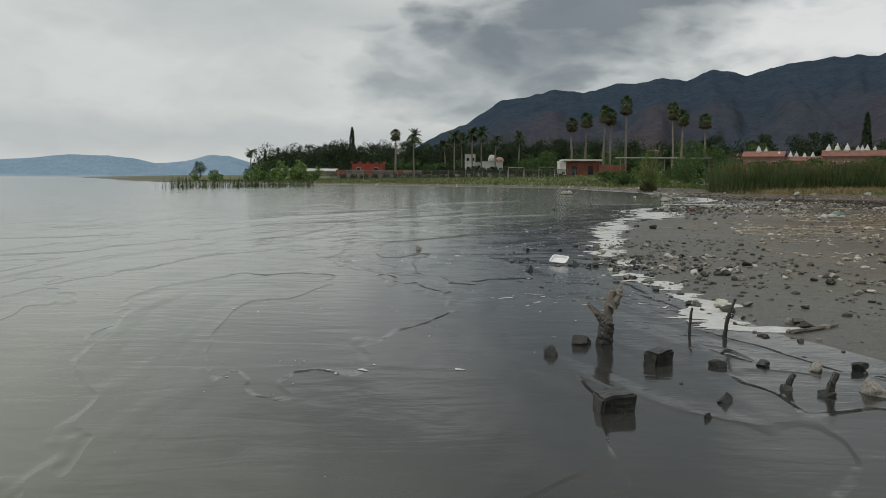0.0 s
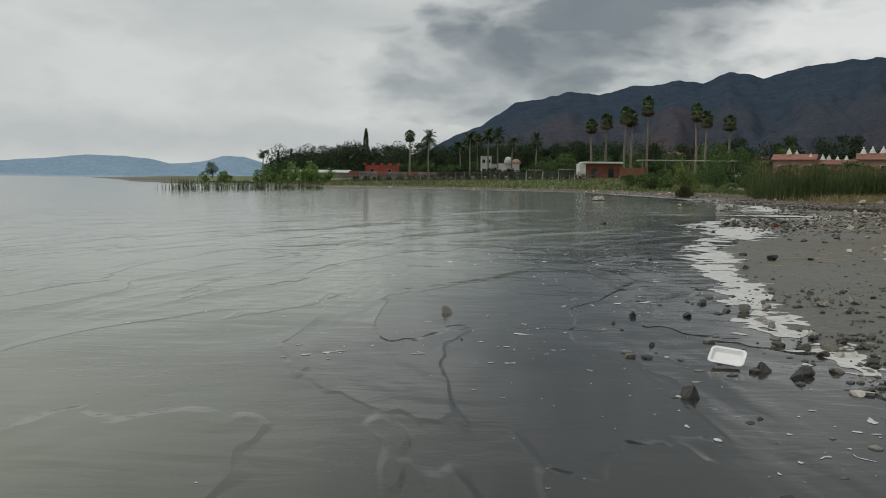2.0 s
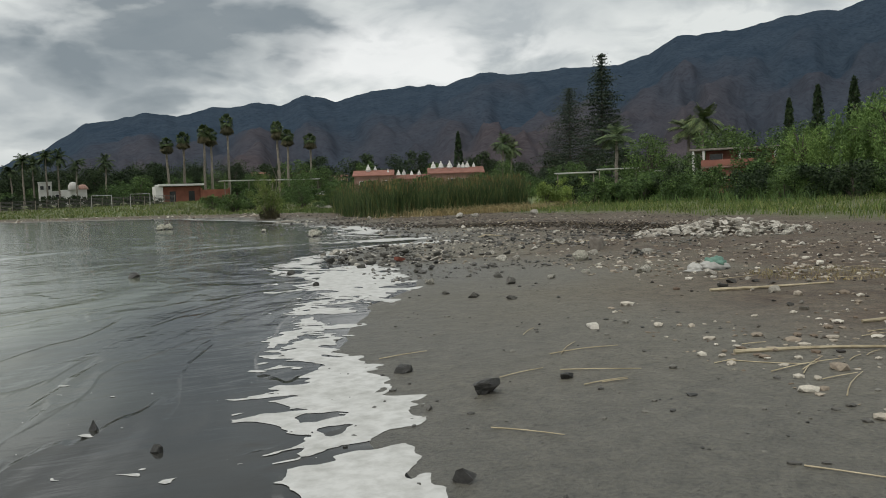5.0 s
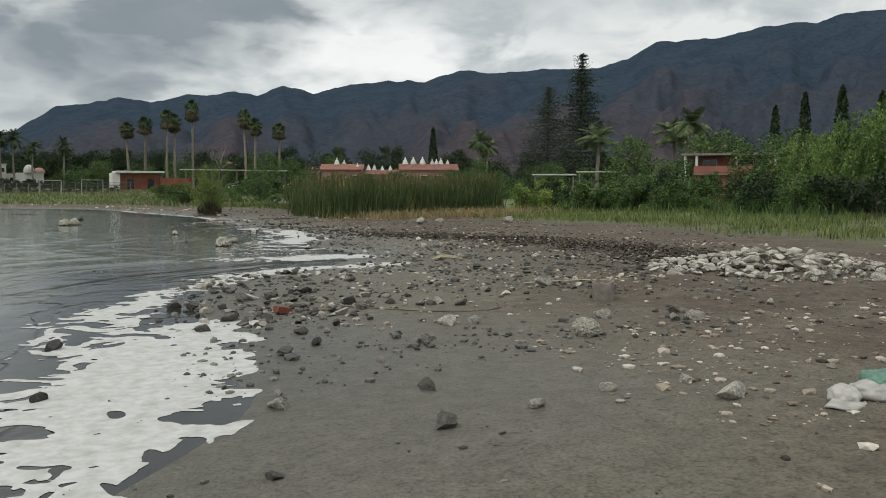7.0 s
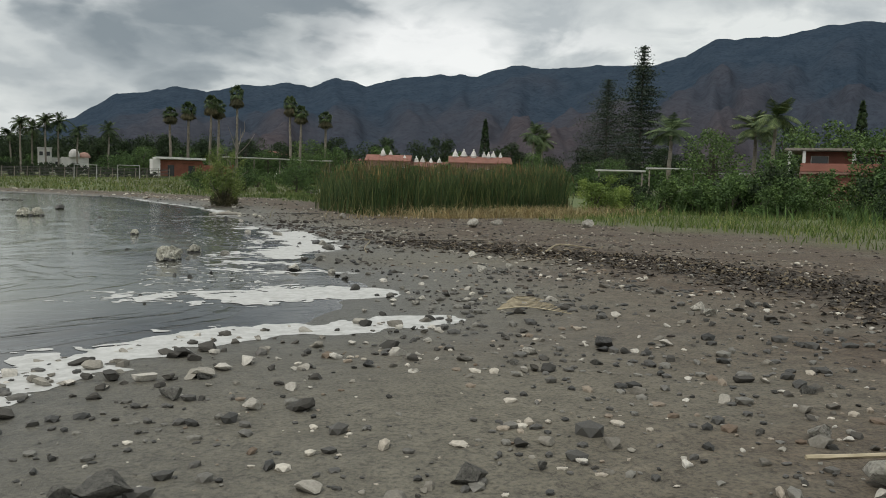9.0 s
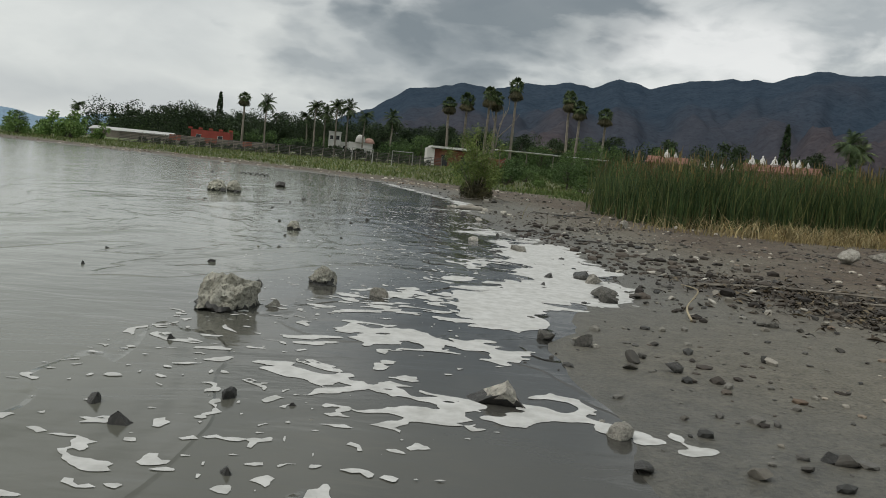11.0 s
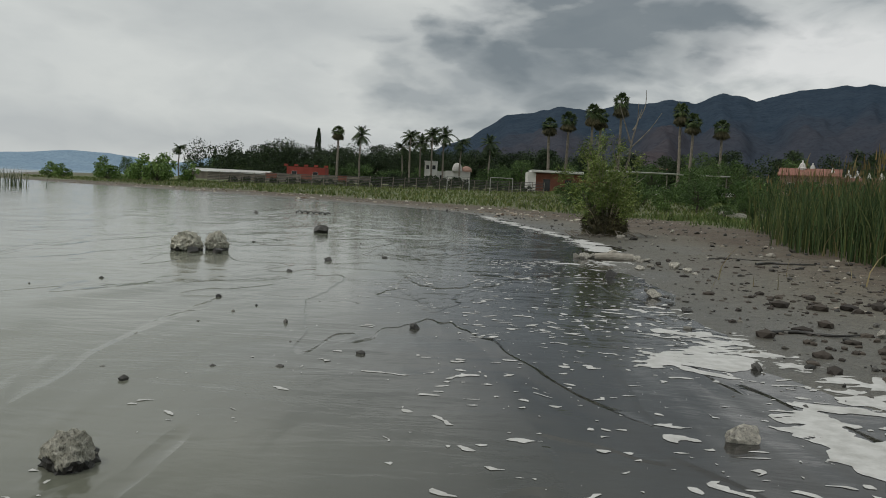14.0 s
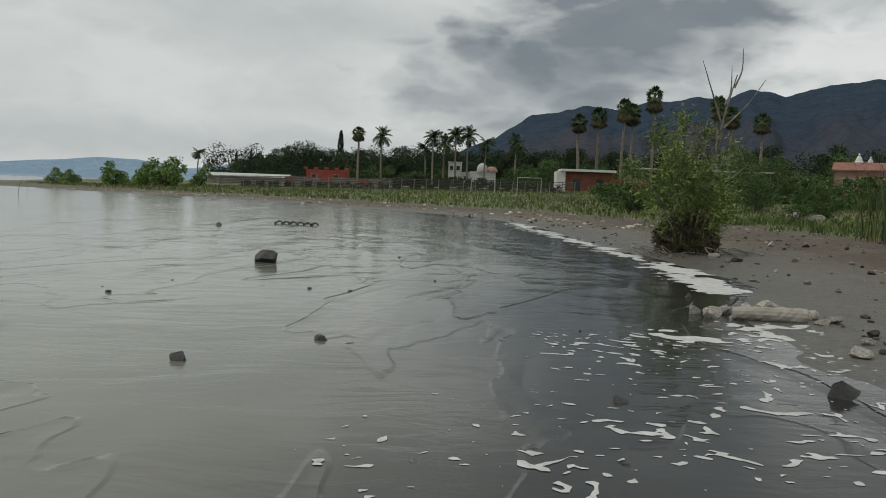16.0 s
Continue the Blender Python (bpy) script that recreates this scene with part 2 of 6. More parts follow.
def water_material():
    m, nt, b = shader("lake_water", 0.11)
    b.inputs["IOR"].default_value = 1.33
    v = coords(nt)
    murk = noisy(nt, v, 0.35, 4, 0.55, 0.4)
    deep = ramp(nt, murk, [(0.3, (0.128, 0.142, 0.102)), (0.7, (0.180, 0.192, 0.148))])
    shal = ramp(nt, murk, [(0.3, (0.018, 0.018, 0.017)), (0.7, (0.038, 0.037, 0.034))])
    silt = ramp(nt, murk, [(0.3, (0.086, 0.085, 0.072)), (0.7, (0.134, 0.131, 0.112))])
    col = mixed(nt, attr(nt, "silty"), deep, silt)
    col = mixed(nt, attr(nt, "shallow"), col, shal)
    nt.links.new(col, b.inputs["Base Color"])
    sep = nt.nodes.new("ShaderNodeSeparateXYZ")
    nt.links.new(v, sep.inputs[0])
    off = nt.nodes.new("ShaderNodeMath"); off.operation = "MULTIPLY"
    nt.links.new(attr(nt, "offshore"), off.inputs[0]); off.inputs[1].default_value = 26.0
    lon = nt.nodes.new("ShaderNodeMath"); lon.operation = "MULTIPLY"
    nt.links.new(sep.outputs[1], lon.inputs[0]); lon.inputs[1].default_value = 0.34
    cb = nt.nodes.new("ShaderNodeCombineXYZ")
    nt.links.new(off.outputs[0], cb.inputs[0]); nt.links.new(lon.outputs[0], cb.inputs[1])
    fronts = ramp(nt, noisy(nt, cb.outputs[0], 0.60, 3.5, 0.5, 0.5), [(0.40, (0, 0, 0)), (0.492, (1, 1, 1)), (0.505, (0.1, 0.1, 0.1)), (0.60, (0, 0, 0))])
    lines = noisy(nt, coords(nt, "Object", (0.9, 2.2, 1)), 0.9, 3, 0.5, 1.2)
    chop = noisy(nt, coords(nt, "Object", (2.2, 4.5, 1)), 1.6, 4, 0.55, 0.6)
    fine = noisy(nt, coords(nt, "Object", (5, 9, 1)), 2.2, 3, 0.5)
    p = bump(nt, b, lines, 0.11, 0.07)
    p = bump(nt, b, fronts, 0.34, 0.032, p)
    p = bump(nt, b, chop, 0.09, 0.030, p)
    bump(nt, b, fine, 0.08, 0.008, p)
    return m


def foam_material():
    m, nt, b = shader("scum_foam", 0.68)
    v = coords(nt)
    c = ramp(nt, noisy(nt, v, 9, 6, 0.6), [(0.3, (0.40, 0.40, 0.38)), (0.6, (0.57, 0.57, 0.553))])
    c = mixed(nt, 0.4, c, ramp(nt, noisy(nt, v, 2.4, 6, 0.65, 0.8), [(0.32, (0.72, 0.72, 0.69)), (0.55, (1.05, 1.05, 1.05))]), "MULTIPLY")
    nt.links.new(c, b.inputs["Base Color"])
    bump(nt, b, noisy(nt, v, 70, 4), 0.2, 0.006)
    return m


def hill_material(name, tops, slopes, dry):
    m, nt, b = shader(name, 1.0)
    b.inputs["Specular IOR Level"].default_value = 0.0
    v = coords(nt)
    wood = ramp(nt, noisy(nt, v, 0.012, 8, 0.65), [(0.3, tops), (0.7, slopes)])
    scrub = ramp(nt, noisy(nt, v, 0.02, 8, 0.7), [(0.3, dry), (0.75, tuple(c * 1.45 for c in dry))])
    mx = nt.nodes.new("ShaderNodeMath"); mx.operation, mx.use_clamp = "ADD", True
    nt.links.new(attr(nt, "dry"), mx.inputs[0])
    sw = ramp(nt, noisy(nt, v, 0.004, 6, 0.6), [(0.35, (-0.0,) * 3), (0.7, (0.5,) * 3)])
    ml = nt.nodes.new("ShaderNodeMath"); ml.operation = "MULTIPLY"
    nt.links.new(sw, ml.inputs[0]); nt.links.new(attr(nt, "dry"), ml.inputs[1]); nt.links.new(ml.outputs[0], mx.inputs[1])
    grove = ramp(nt, noisy(nt, v, 0.075, 6, 0.75), [(0.36, (0.76, 0.76, 0.78)), (0.5, (1, 1, 1)), (0.68, (1.15, 1.13, 1.12))])
    nt.links.new(mixed(nt, 1.0, mixed(nt, mx.outputs[0], wood, scrub), grove, "MULTIPLY"), b.inputs["Base Color"])
    bump(nt, b, noisy(nt, v, 0.03, 8, 0.7), 0.7, 14.0)
    return m


GROUND, WATER, FOAM = ground_material(), water_material(), foam_material()
# some distance haze is mixed into the blue of the wooded tones
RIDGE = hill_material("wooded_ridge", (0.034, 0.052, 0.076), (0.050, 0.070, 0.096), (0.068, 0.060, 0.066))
# the far range gets its pale blue from haze painted into the base colour
FARHILL_HAZED = hill_material("far_hills", (0.215, 0.310, 0.410), (0.270, 0.370, 0.465), (0.33, 0.40, 0.465))
STONE_PALE = plain("pale_limestone", (0.38, 0.36, 0.315), (0.67, 0.64, 0.57), 7, 0.85, 30, 0.6, 0.02, spread=0.38, pit_shade=0.75)
STONE_PITTED = plain("pitted_limestone", (0.40, 0.385, 0.32), (0.70, 0.68, 0.60), 9, 0.9, 60, 0.8, 0.02, spread=0.15, pit_shade=1.0)
STONE_GREY = plain("grey_stone", (0.109, 0.105, 0.094), (0.211, 0.203, 0.179), 7, 0.8, 34, 0.6, 0.02, spread=0.6, pit_shade=0.7)
STONE_WET = plain("wet_dark_stone", (0.018, 0.018, 0.016), (0.060, 0.057, 0.051), 8, 0.35, 34, 0.6, 0.015, spread=0.4)


# ---- helpers for meshes ----
def obj(name, verts, faces, mat, parent=None, label="", smooth=False):
    me = bpy.data.meshes.new(name)
    me.from_pydata([tuple(map(float, v)) for v in verts], [], faces)
    me.materials.append(mat)
    if smooth:
        me.polygons.foreach_set("use_smooth", [True] * len(me.polygons))
    me.update()
    ob = new(name, me)
    if parent is not None:
        ob.parent = parent
    if label:
        ob["label"] = label
    return ob


def part(name, bm, mat, parent=None, label="", smooth=False):
    me = bpy.data.meshes.new(name)
    bm.to_mesh(me)
    bm.free()
    me.materials.append(mat)
    if smooth:
        me.polygons.foreach_set("use_smooth", [True] * len(me.polygons))
    ob = new(name, me)
    if parent is not None:
        ob.parent = parent
    if label:
        ob["label"] = label
    return ob


def lattice(ix, iy, seed):
    n = (ix * 374761393 + iy * 668265263 + seed * 1442695041) & 0x7FFFFFFF
    n = ((n ^ (n >> 13)) * 1274126177) & 0x7FFFFFFF
    return ((n ^ (n >> 16)) & 0xFFFF) / 65535.0


def vnoise(x, y, scale, seed=0, octaves=3):
    """Value noise of 0 to 1, for arrays; scale in metres."""
    x, y = np.asarray(x, float) / scale, np.asarray(y, float) / scale
    tot, amp, norm = 0.0, 1.0, 0.0
    for o in range(octaves):
        ix, iy = np.floor(x).astype(np.int64), np.floor(y).astype(np.int64)
        fx, fy = x - ix, y - iy
        fx, fy = fx * fx * (3 - 2 * fx), fy * fy * (3 - 2 * fy)
        a, b_ = lattice(ix, iy, seed + o), lattice(ix + 1, iy, seed + o)
        c, d = lattice(ix, iy + 1, seed + o), lattice(ix + 1, iy + 1, seed + o)
        tot = tot + amp * ((a * (1 - fx) + b_ * fx) * (1 - fy) + (c * (1 - fx) + d * fx) * fy)
        norm, amp, x, y = norm + amp, amp * 0.5, x * 2.03 + 17.3, y * 2.03 + 5.1
    return tot / norm


# ---- ground, water, foam ----
SHORE = [(3.2, -400), (3.2, -30), (3.0, 4), (2.6, 8), (2.5, 10.5), (2.8, 14), (3.8, 18), (4.7, 21.5), (6.0, 24), (7.7, 26.2),
         (8.3, 29), (8.2, 31), (9.6, 34.5), (12.2, 36.0), (13.9, 38.4), (14.2, 40.5), (14.0, 42.6), (15.2, 44.6), (16.1, 47.2),
         (16.2, 50.5), (15.8, 53), (16.2, 58), (16.5, 63), (17.7, 66.3), (17.4, 70), (16.8, 74.5), (16.0, 84), (14.0, 94),
         (9, 102), (2, 109), (-8, 119), (-18, 126), (-29, 134), (-48, 150), (-80, 200), (-140, 330), (-320, 700), (-900, 2600)]


def shore_distance(x, y):
    """Metres inland from the waterline; below zero out on the lake."""
    x, y = np.asarray(x, float), np.asarray(y, float)
    best, sign = np.full(x.shape, 1e9), np.ones(x.shape)
    for (ax, ay), (bx, by) in zip(SHORE, SHORE[1:]):
        dx, dy = bx - ax, by - ay
        t = np.clip(((x - ax) * dx + (y - ay) * dy) / (dx * dx + dy * dy), 0, 1)
        d = np.hypot(x - ax - t * dx, y - ay - t * dy)
        near = d < best - 1e-9
        best = np.where(near, d, best)
        sign = np.where(near, np.sign(dx * (y - ay) - dy * (x - ax)), sign)
    return -best * sign


def ground_z(x, y):
    s = shore_distance(x, y)
    s = s + (vnoise(x, y, 1.6, 3) - 0.5) * 0.7 * np.clip(1.5 - np.abs(s) / 4, 0, 1)
    z_in = 0.018 * np.minimum(s, 6) + 0.012 * np.clip(s - 6, 0, 12) + 0.026 * np.clip(s - 18, 0, 80)
    z = np.where(s > 0, z_in, np.maximum(0.035 * s, -1.6))
    land = np.clip(s / 3, 0, 1)
    z = z + land * (vnoise(x, y, 2.3, 8) - 0.5) * 0.10 + land * (vnoise(x, y, 0.45, 11) - 0.5) * 0.035
    return z


def zat(x, y):
    return float(ground_z(np.array([x]), np.array([y]))[0])


def axis(fine0, fine1, step, far0, far1, grow=1.25):
    mid = list(np.arange(fine0, fine1 + step / 2, step))
    s, lo = step, []
    v = fine0
    while v > far0:
        s = s * grow
        v -= s
        lo.append(v)
    s, hi, v = step, [], fine1
    while v < far1:
        s = s * grow
        v += s
        hi.append(v)
    return np.array(lo[::-1] + mid + hi)


def sheet(name, xs, ys, zfun, mat, attributes):
    X, Y = np.meshgrid(xs, ys)
    Z = zfun(X, Y)
    verts = np.stack([X, Y, Z], -1).reshape(-1, 3)
    nx, ny = len(xs), len(ys)
    i = np.arange(nx * ny).reshape(ny, nx)
    faces = np.stack([i[:-1, :-1], i[:-1, 1:], i[1:, 1:], i[1:, :-1]], -1).reshape(-1, 4)
    me = bpy.data.meshes.new(name)
    me.from_pydata(verts.tolist(), [], faces.tolist())
    me.polygons.foreach_set("use_smooth", [True] * len(me.polygons))
    for key, fun in attributes.items():
        a = me.attributes.new(key, "FLOAT", "POINT")
        a.data.foreach_set("value", np.clip(fun(X, Y), 0, 1).astype(np.float32).ravel())
    me.materials.append(mat)
    me.update()
    return new(name, me)


def wetness(x, y):
    s = shore_distance(x, y) + (vnoise(x, y, 2.5, 21) - 0.5) * 3.0
    return 1.0 - s / (3.6 + 3.0 * np.clip((24 - y) / 6, 0, 1))


def brownness(x, y):
    s = shore_distance(x, y) + (vnoise(x, y, 3.5, 31) - 0.5) * 4.0
    return (s - 2.2) / 3.0


def grassiness(x, y):
    s = shore_distance(x, y)
    far = np.clip((y - 66) / 25, 0, 1)
    south = np.clip((34 - y) / 12, 0, 1)
    edge = 11.5 + 7.0 * south - 2.5 * far + (vnoise(x, y, 5, 41) - 0.5) * 6
    dry = np.clip((vnoise(x, y, 14, 43) - 0.30) * 2.6, 0.55, 1)
    return np.clip((s - edge) / 4, 0, 1) * dry


WRACK = [(18.3, 47.4), (18.8, 44.6), (20.2, 41.0), (20.4, 38.0), (19.8, 34.5), (18.0, 31.5)]


def wrack_line(x, y):
    """Dark rotted weed left by high water."""
    best = np.full(np.shape(x), 99.0)
    for (ax, ay), (bx, by) in zip(WRACK, WRACK[1:]):
        dx, dy = bx - ax, by - ay
        t = np.clip(((x - ax) * dx + (y - ay) * dy) / (dx * dx + dy * dy), 0, 1)
        best = np.minimum(best, np.hypot(x - ax - t * dx, y - ay - t * dy))
    return 0.85 * np.clip(1.5 - best / 0.95 + (vnoise(x, y, 1.4, 141) - 0.5) * 2.6, 0, 1)


xs = axis(-1.0, 31.0, 0.22, -4300, 4300)
ys = axis(-3.0, 92.0, 0.25, -1500, 4300)
ground = sheet("ground", xs, ys, ground_z, GROUND, {"wet": wetness, "brown": brownness, "grass": grassiness, "wrack": wrack_line})
tagged(ground, "grey mud and brown silt shore with weedy grass", "ground", kind="structure")


def dark_shallows(x, y):
    """Where black mud shows through: a wide belt to the south, a narrow one to the north."""
    wide = 3.7 - 1.1 * np.clip((y - 13) / 4, 0, 1) - 1.2 * np.clip((y - 33) / 6, 0, 1) + 1.1 * np.clip((y - 46) / 6, 0, 1)
    d = -shore_distance(x, y) + (vnoise(x, y, 3, 51) - 0.5) * 2.4
    cove = np.exp(-((x - 12.6) ** 2 + (y - 40.0) ** 2) / 1.6)
    return (0.95 - 0.95 * np.clip((d - wide + 0.6) / 2.1, 0, 1)) * (1 - 0.8 * cove)


def swell(x, y):
    """Low wave fronts that run in along the shore and break up."""
    s = shore_distance(x, y) + (vnoise(x, y, 3.0, 111) - 0.5) * 1.5 + (vnoise(x, y, 0.9, 113) - 0.5) * 0.35
    z = 0 * x
    for k, at in enumerate((-0.9, -1.9, -3.0, -4.3, -5.8, -7.6, -9.8)):
        along = np.clip((vnoise(x, y + 40 * k, 5.0, 120 + k) - 0.42) * 6, 0, 1)
        d = s - at
        z = z + (0.012 + 0.0022 * k) * along * np.exp(-(d / np.where(d > 0, 0.22, 0.60)) ** 2)
    z = z + 0.010 * (vnoise(x, y * 1.6, 1.1, 131) - 0.5) + 0.005 * (vnoise(x, y * 1.8, 0.4, 137) - 0.5)
    return z * np.clip((y - 5) / 9, 0.1, 1) * np.clip(-shore_distance(x, y) / 1.0, 0, 1) * np.clip((30 + shore_distance(x, y)) / 10, 0, 1)


water = sheet("water", axis(-3, 17, 0.11, -4300, 60, 1.3), axis(1, 76, 0.11, -1500, 4300, 1.3), swell, WATER,
              {"shallow": dark_shallows, "silty": lambda x, y: 1.2 + shore_distance(x, y) / 6.0 - 0.6 * np.clip((36 - y) / 6, 0, 1),
               "offshore": lambda x, y: -shore_distance(x, y) / 26.0})
tagged(water, "murky green-grey lake water with small ripples", "water", kind="structure")

# ribbons of foam: from x, y to x, y, half width, raggedness
FOAM_SOUTH = [(2.4, 6.7, 2.5, 8.3, 0.24, 0.8), (2.5, 8.4, 2.45, 10.2, 0.16, 0.9), (2.6, 11.6, 2.75, 14.2, 0.24, 1.5),
              (2.9, 14.4, 3.35, 16.3, 0.32, 0.9), (3.4, 16.2, 3.45, 17.1, 0.38, 0.7), (3.45, 17.1, 3.7, 18.7, 0.31, 0.9),
              (3.85, 19.0, 4.25, 20.4, 0.29, 1.0), (4.3, 20.5, 4.8, 22.7, 0.29, 1.0), (4.9, 22.8, 5.7, 24.8, 0.32, 1.15),
              (6.6, 25.6, 7.3, 28.4, 0.95, 0.8), (7.6, 27.4, 8.0, 29.5, 0.62, 0.5), (6.9, 28.6, 7.4, 30.6, 0.6, 1.3), (7.2, 30.8, 8.7, 33.6, 0.40, 1.0),
              (8.7, 33.6, 10.9, 35.6, 0.42, 0.8), (10.9, 35.8, 13.4, 35.9, 0.45, 0.7)]
FOAM_NORTH = [(12.0, 38.1, 13.35, 38.25, 0.62, 0.6), (10.8, 38.5, 12.5, 38.9, 0.55, 1.25), (12.7, 42.6, 13.6, 42.4, 0.28, 1.1),
              (13.2, 40.9, 14.4, 40.8, 0.25, 0.9), (12.3, 41.5, 13.4, 41.0, 0.28, 1.3), (13.0, 43.6, 13.6, 44.6, 0.5, 1.6),
              (13.9, 43.6, 14.6, 45.6, 0.58, 0.45), (15.1, 45.4, 15.7, 48.0, 0.68, 0.60), (15.4, 46.6, 15.7, 48.4, 0.80, 0.3), (15.5, 48.0, 15.9, 51.2, 0.80, 0.4),
              (15.6, 51.0, 16.0, 52.6, 0.45, 1.7), (13.9, 45.6, 14.5, 48.2, 0.30, 1.9)]
FOAM_POINT = [(15.3, 53.0, 15.8, 54.4, 0.45, 1.6), (15.5, 61.6, 16.4, 62.4, 0.45, 1.8), (16.9, 65.6, 17.1, 70.0, 0.36, 0.8),
              (17.0, 70.0, 16.3, 78.0, 0.28, 1.0), (16.2, 78.0, 15.2, 88.0, 0.36, 1.3)]
FLECKS = [(1.6, 9.0, 1.4, 15.0, 1.6, 0.34), (13.8, 46.0, 14.8, 54.0, 1.2, 0.225), (14.5, 54.0, 15.4, 61.0, 1.2, 0.225),
          (0.5, 13.0, 1.8, 19.0, 2.4, 0.33), (12.4, 45.0, 13.6, 58.0, 1.2, 0.33), (-3.0, 3.0, 0.0, 14.0, 3.2, 0.385),
          (12.0, 40.0, 13.0, 45.0, 1.0, 0.24)]


def foam_field(x, y):
    best, rag = np.full(x.shape, -9.0), np.zeros(x.shape)
    out = np.clip((0.25 - shore_distance(x, y)) / 0.9, 0, 1)
    x, y = x + (vnoise(x, y, 0.6, 201) - 0.5) * 0.55, y + (vnoise(x, y, 0.6, 207) - 0.5) * 0.55
    for ax, ay, bx, by, hw, rg in FOAM_SOUTH + FOAM_NORTH + FOAM_POINT:
        dx, dy = bx - ax, by - ay
        t = np.clip(((x - ax) * dx + (y - ay) * dy) / (dx * dx + dy * dy), 0, 1)
        f = 1.0 - np.hypot(x - ax - t * dx, y - ay - t * dy) / hw
        f = np.maximum(f * min(1, hw / 0.4), -9) - 0.55 * max(rg - 0.9, 0)
        rag = np.where(f > best, rg, rag)
        best = np.maximum(best, f)
    edge = (vnoise(x * 0.9, y, 0.30, 73, 4) - 0.5) * 2.0 * (0.22 + 0.85 * rag)
    lace = (vnoise(x * 0.75, y * 1.2, 0.10, 71, 2) - 0.5) * 2.3 * np.clip(0.15 + 0.65 * out + (rag - 1.0), 0, 1.2)
    band = best + (vnoise(x, y, 0.8, 61) - 0.5) * 0.9 + edge + lace - 0.10 - 0.14 * out
    near = np.full(x.shape, -9.0)
    for ax, ay, bx, by, hw, rare in FLECKS:
        dx, dy = bx - ax, by - ay
        t = np.clip(((x - ax) * dx + (y - ay) * dy) / (dx * dx + dy * dy), 0, 1)
        near = np.maximum(near, 0.08 * np.minimum(0, 1 - np.hypot(x - ax - t * dx, y - ay - t * dy) / hw) * 8 - rare)
    fleck = vnoise(x * 0.9, y * 1.2, 0.066, 91, 2) - 0.5 + (vnoise(x, y, 1.3, 97) - 0.5) * 0.25 + near
    return np.maximum(band, fleck * 1.5)


def contour_sheet(name, x0, x1, y0, y1, step, field, zfun, mat):
    """A sheet wherever the field is above zero, with edges cut along its zero line."""
    gx, gy = np.arange(x0, x1, step), np.arange(y0, y1, step)
    X, Y = np.meshgrid(gx, gy)
    S = shore_distance(X, Y)
    use = (S > np.where(Y < 21, -8.0, -4.5)) & (S < 2.6)
    F = np.full(X.shape, -1.0)
    F[use] = field(X[use], Y[use])
    verts, faces, memo = [], [], {}

    def corner(j, i):
        key = (j, i)
        if key not in memo:
            memo[key] = len(verts)
            verts.append((gx[i], gy[j], min(float(F[j, i]), 0.6)))
        return memo[key]

    def cut(j, i, q, p):
        key = (min((j, i), (q, p)), max((j, i), (q, p)))
        if key not in memo:
            a, b_ = float(F[j, i]), float(F[q, p])
            t = a / (a - b_)
            memo[key] = len(verts)
            verts.append((gx[i] + t * (gx[p] - gx[i]), gy[j] + t * (gy[q] - gy[j]), 0.0))
        return memo[key]

    inside = F > 0
    any_in = inside[:-1, :-1] | inside[:-1, 1:] | inside[1:, :-1] | inside[1:, 1:]
    for j, i in zip(*np.nonzero(any_in)):
        ring = [(j, i), (j, i + 1), (j + 1, i + 1), (j + 1, i)]
        poly = []
        for k in range(4):
            a, b_ = ring[k], ring[(k + 1) % 4]
            if inside[a]:
                poly.append(corner(*a))
            if inside[a] != inside[b_]:
                poly.append(cut(*a, *b_))
        if len(poly) > 2:
            faces.append(poly)
    v = np.array(verts)
    v[:, 2] = zfun(v[:, 0], v[:, 1], v[:, 2])
    return obj(name, v, faces, mat, smooth=True)


foam = contour_sheet("foam", -4.5, 18.4, 2.0, 90.0, 0.031, foam_field,
                     lambda x, y, f: np.maximum(ground_z(x, y), np.maximum(swell(x, y), 0)) + 0.0025 + 0.002 * np.sqrt(f), FOAM)
tagged(foam, "white foam scum lying along the waterline", "foam", kind="stuff")

# ---- hills ----
RIDGELINE = [(-6, 0.4), (-2.5, 1.8), (-0.9, 2.75), (1.1, 3.6), (2.9, 4.6), (4.1, 5.5), (5.8, 5.62), (7.7, 6.25), (9.7, 5.8),
             (11.8, 6.68), (13.4, 6.55), (15.0, 6.92), (16.3, 6.6), (17.3, 7.05), (18.1, 7.32), (19.0, 7.2), (20.1, 6.72), (21.6, 7.3), (23.4, 7.68), (25.3, 7.8), (27.6, 7.66),
             (29.0, 8.22), (30.8, 8.4), (32.6, 8.22), (35.1, 8.55), (39.5, 8.6), (41.5, 9.15), (43.3, 10.2), (46, 10.1),
             (48.5, 10.5), (51.8, 10.9), (53.1, 10.75), (54.7, 11.3), (58, 11), (66, 12), (80, 11), (110, 7), (150, 3)]


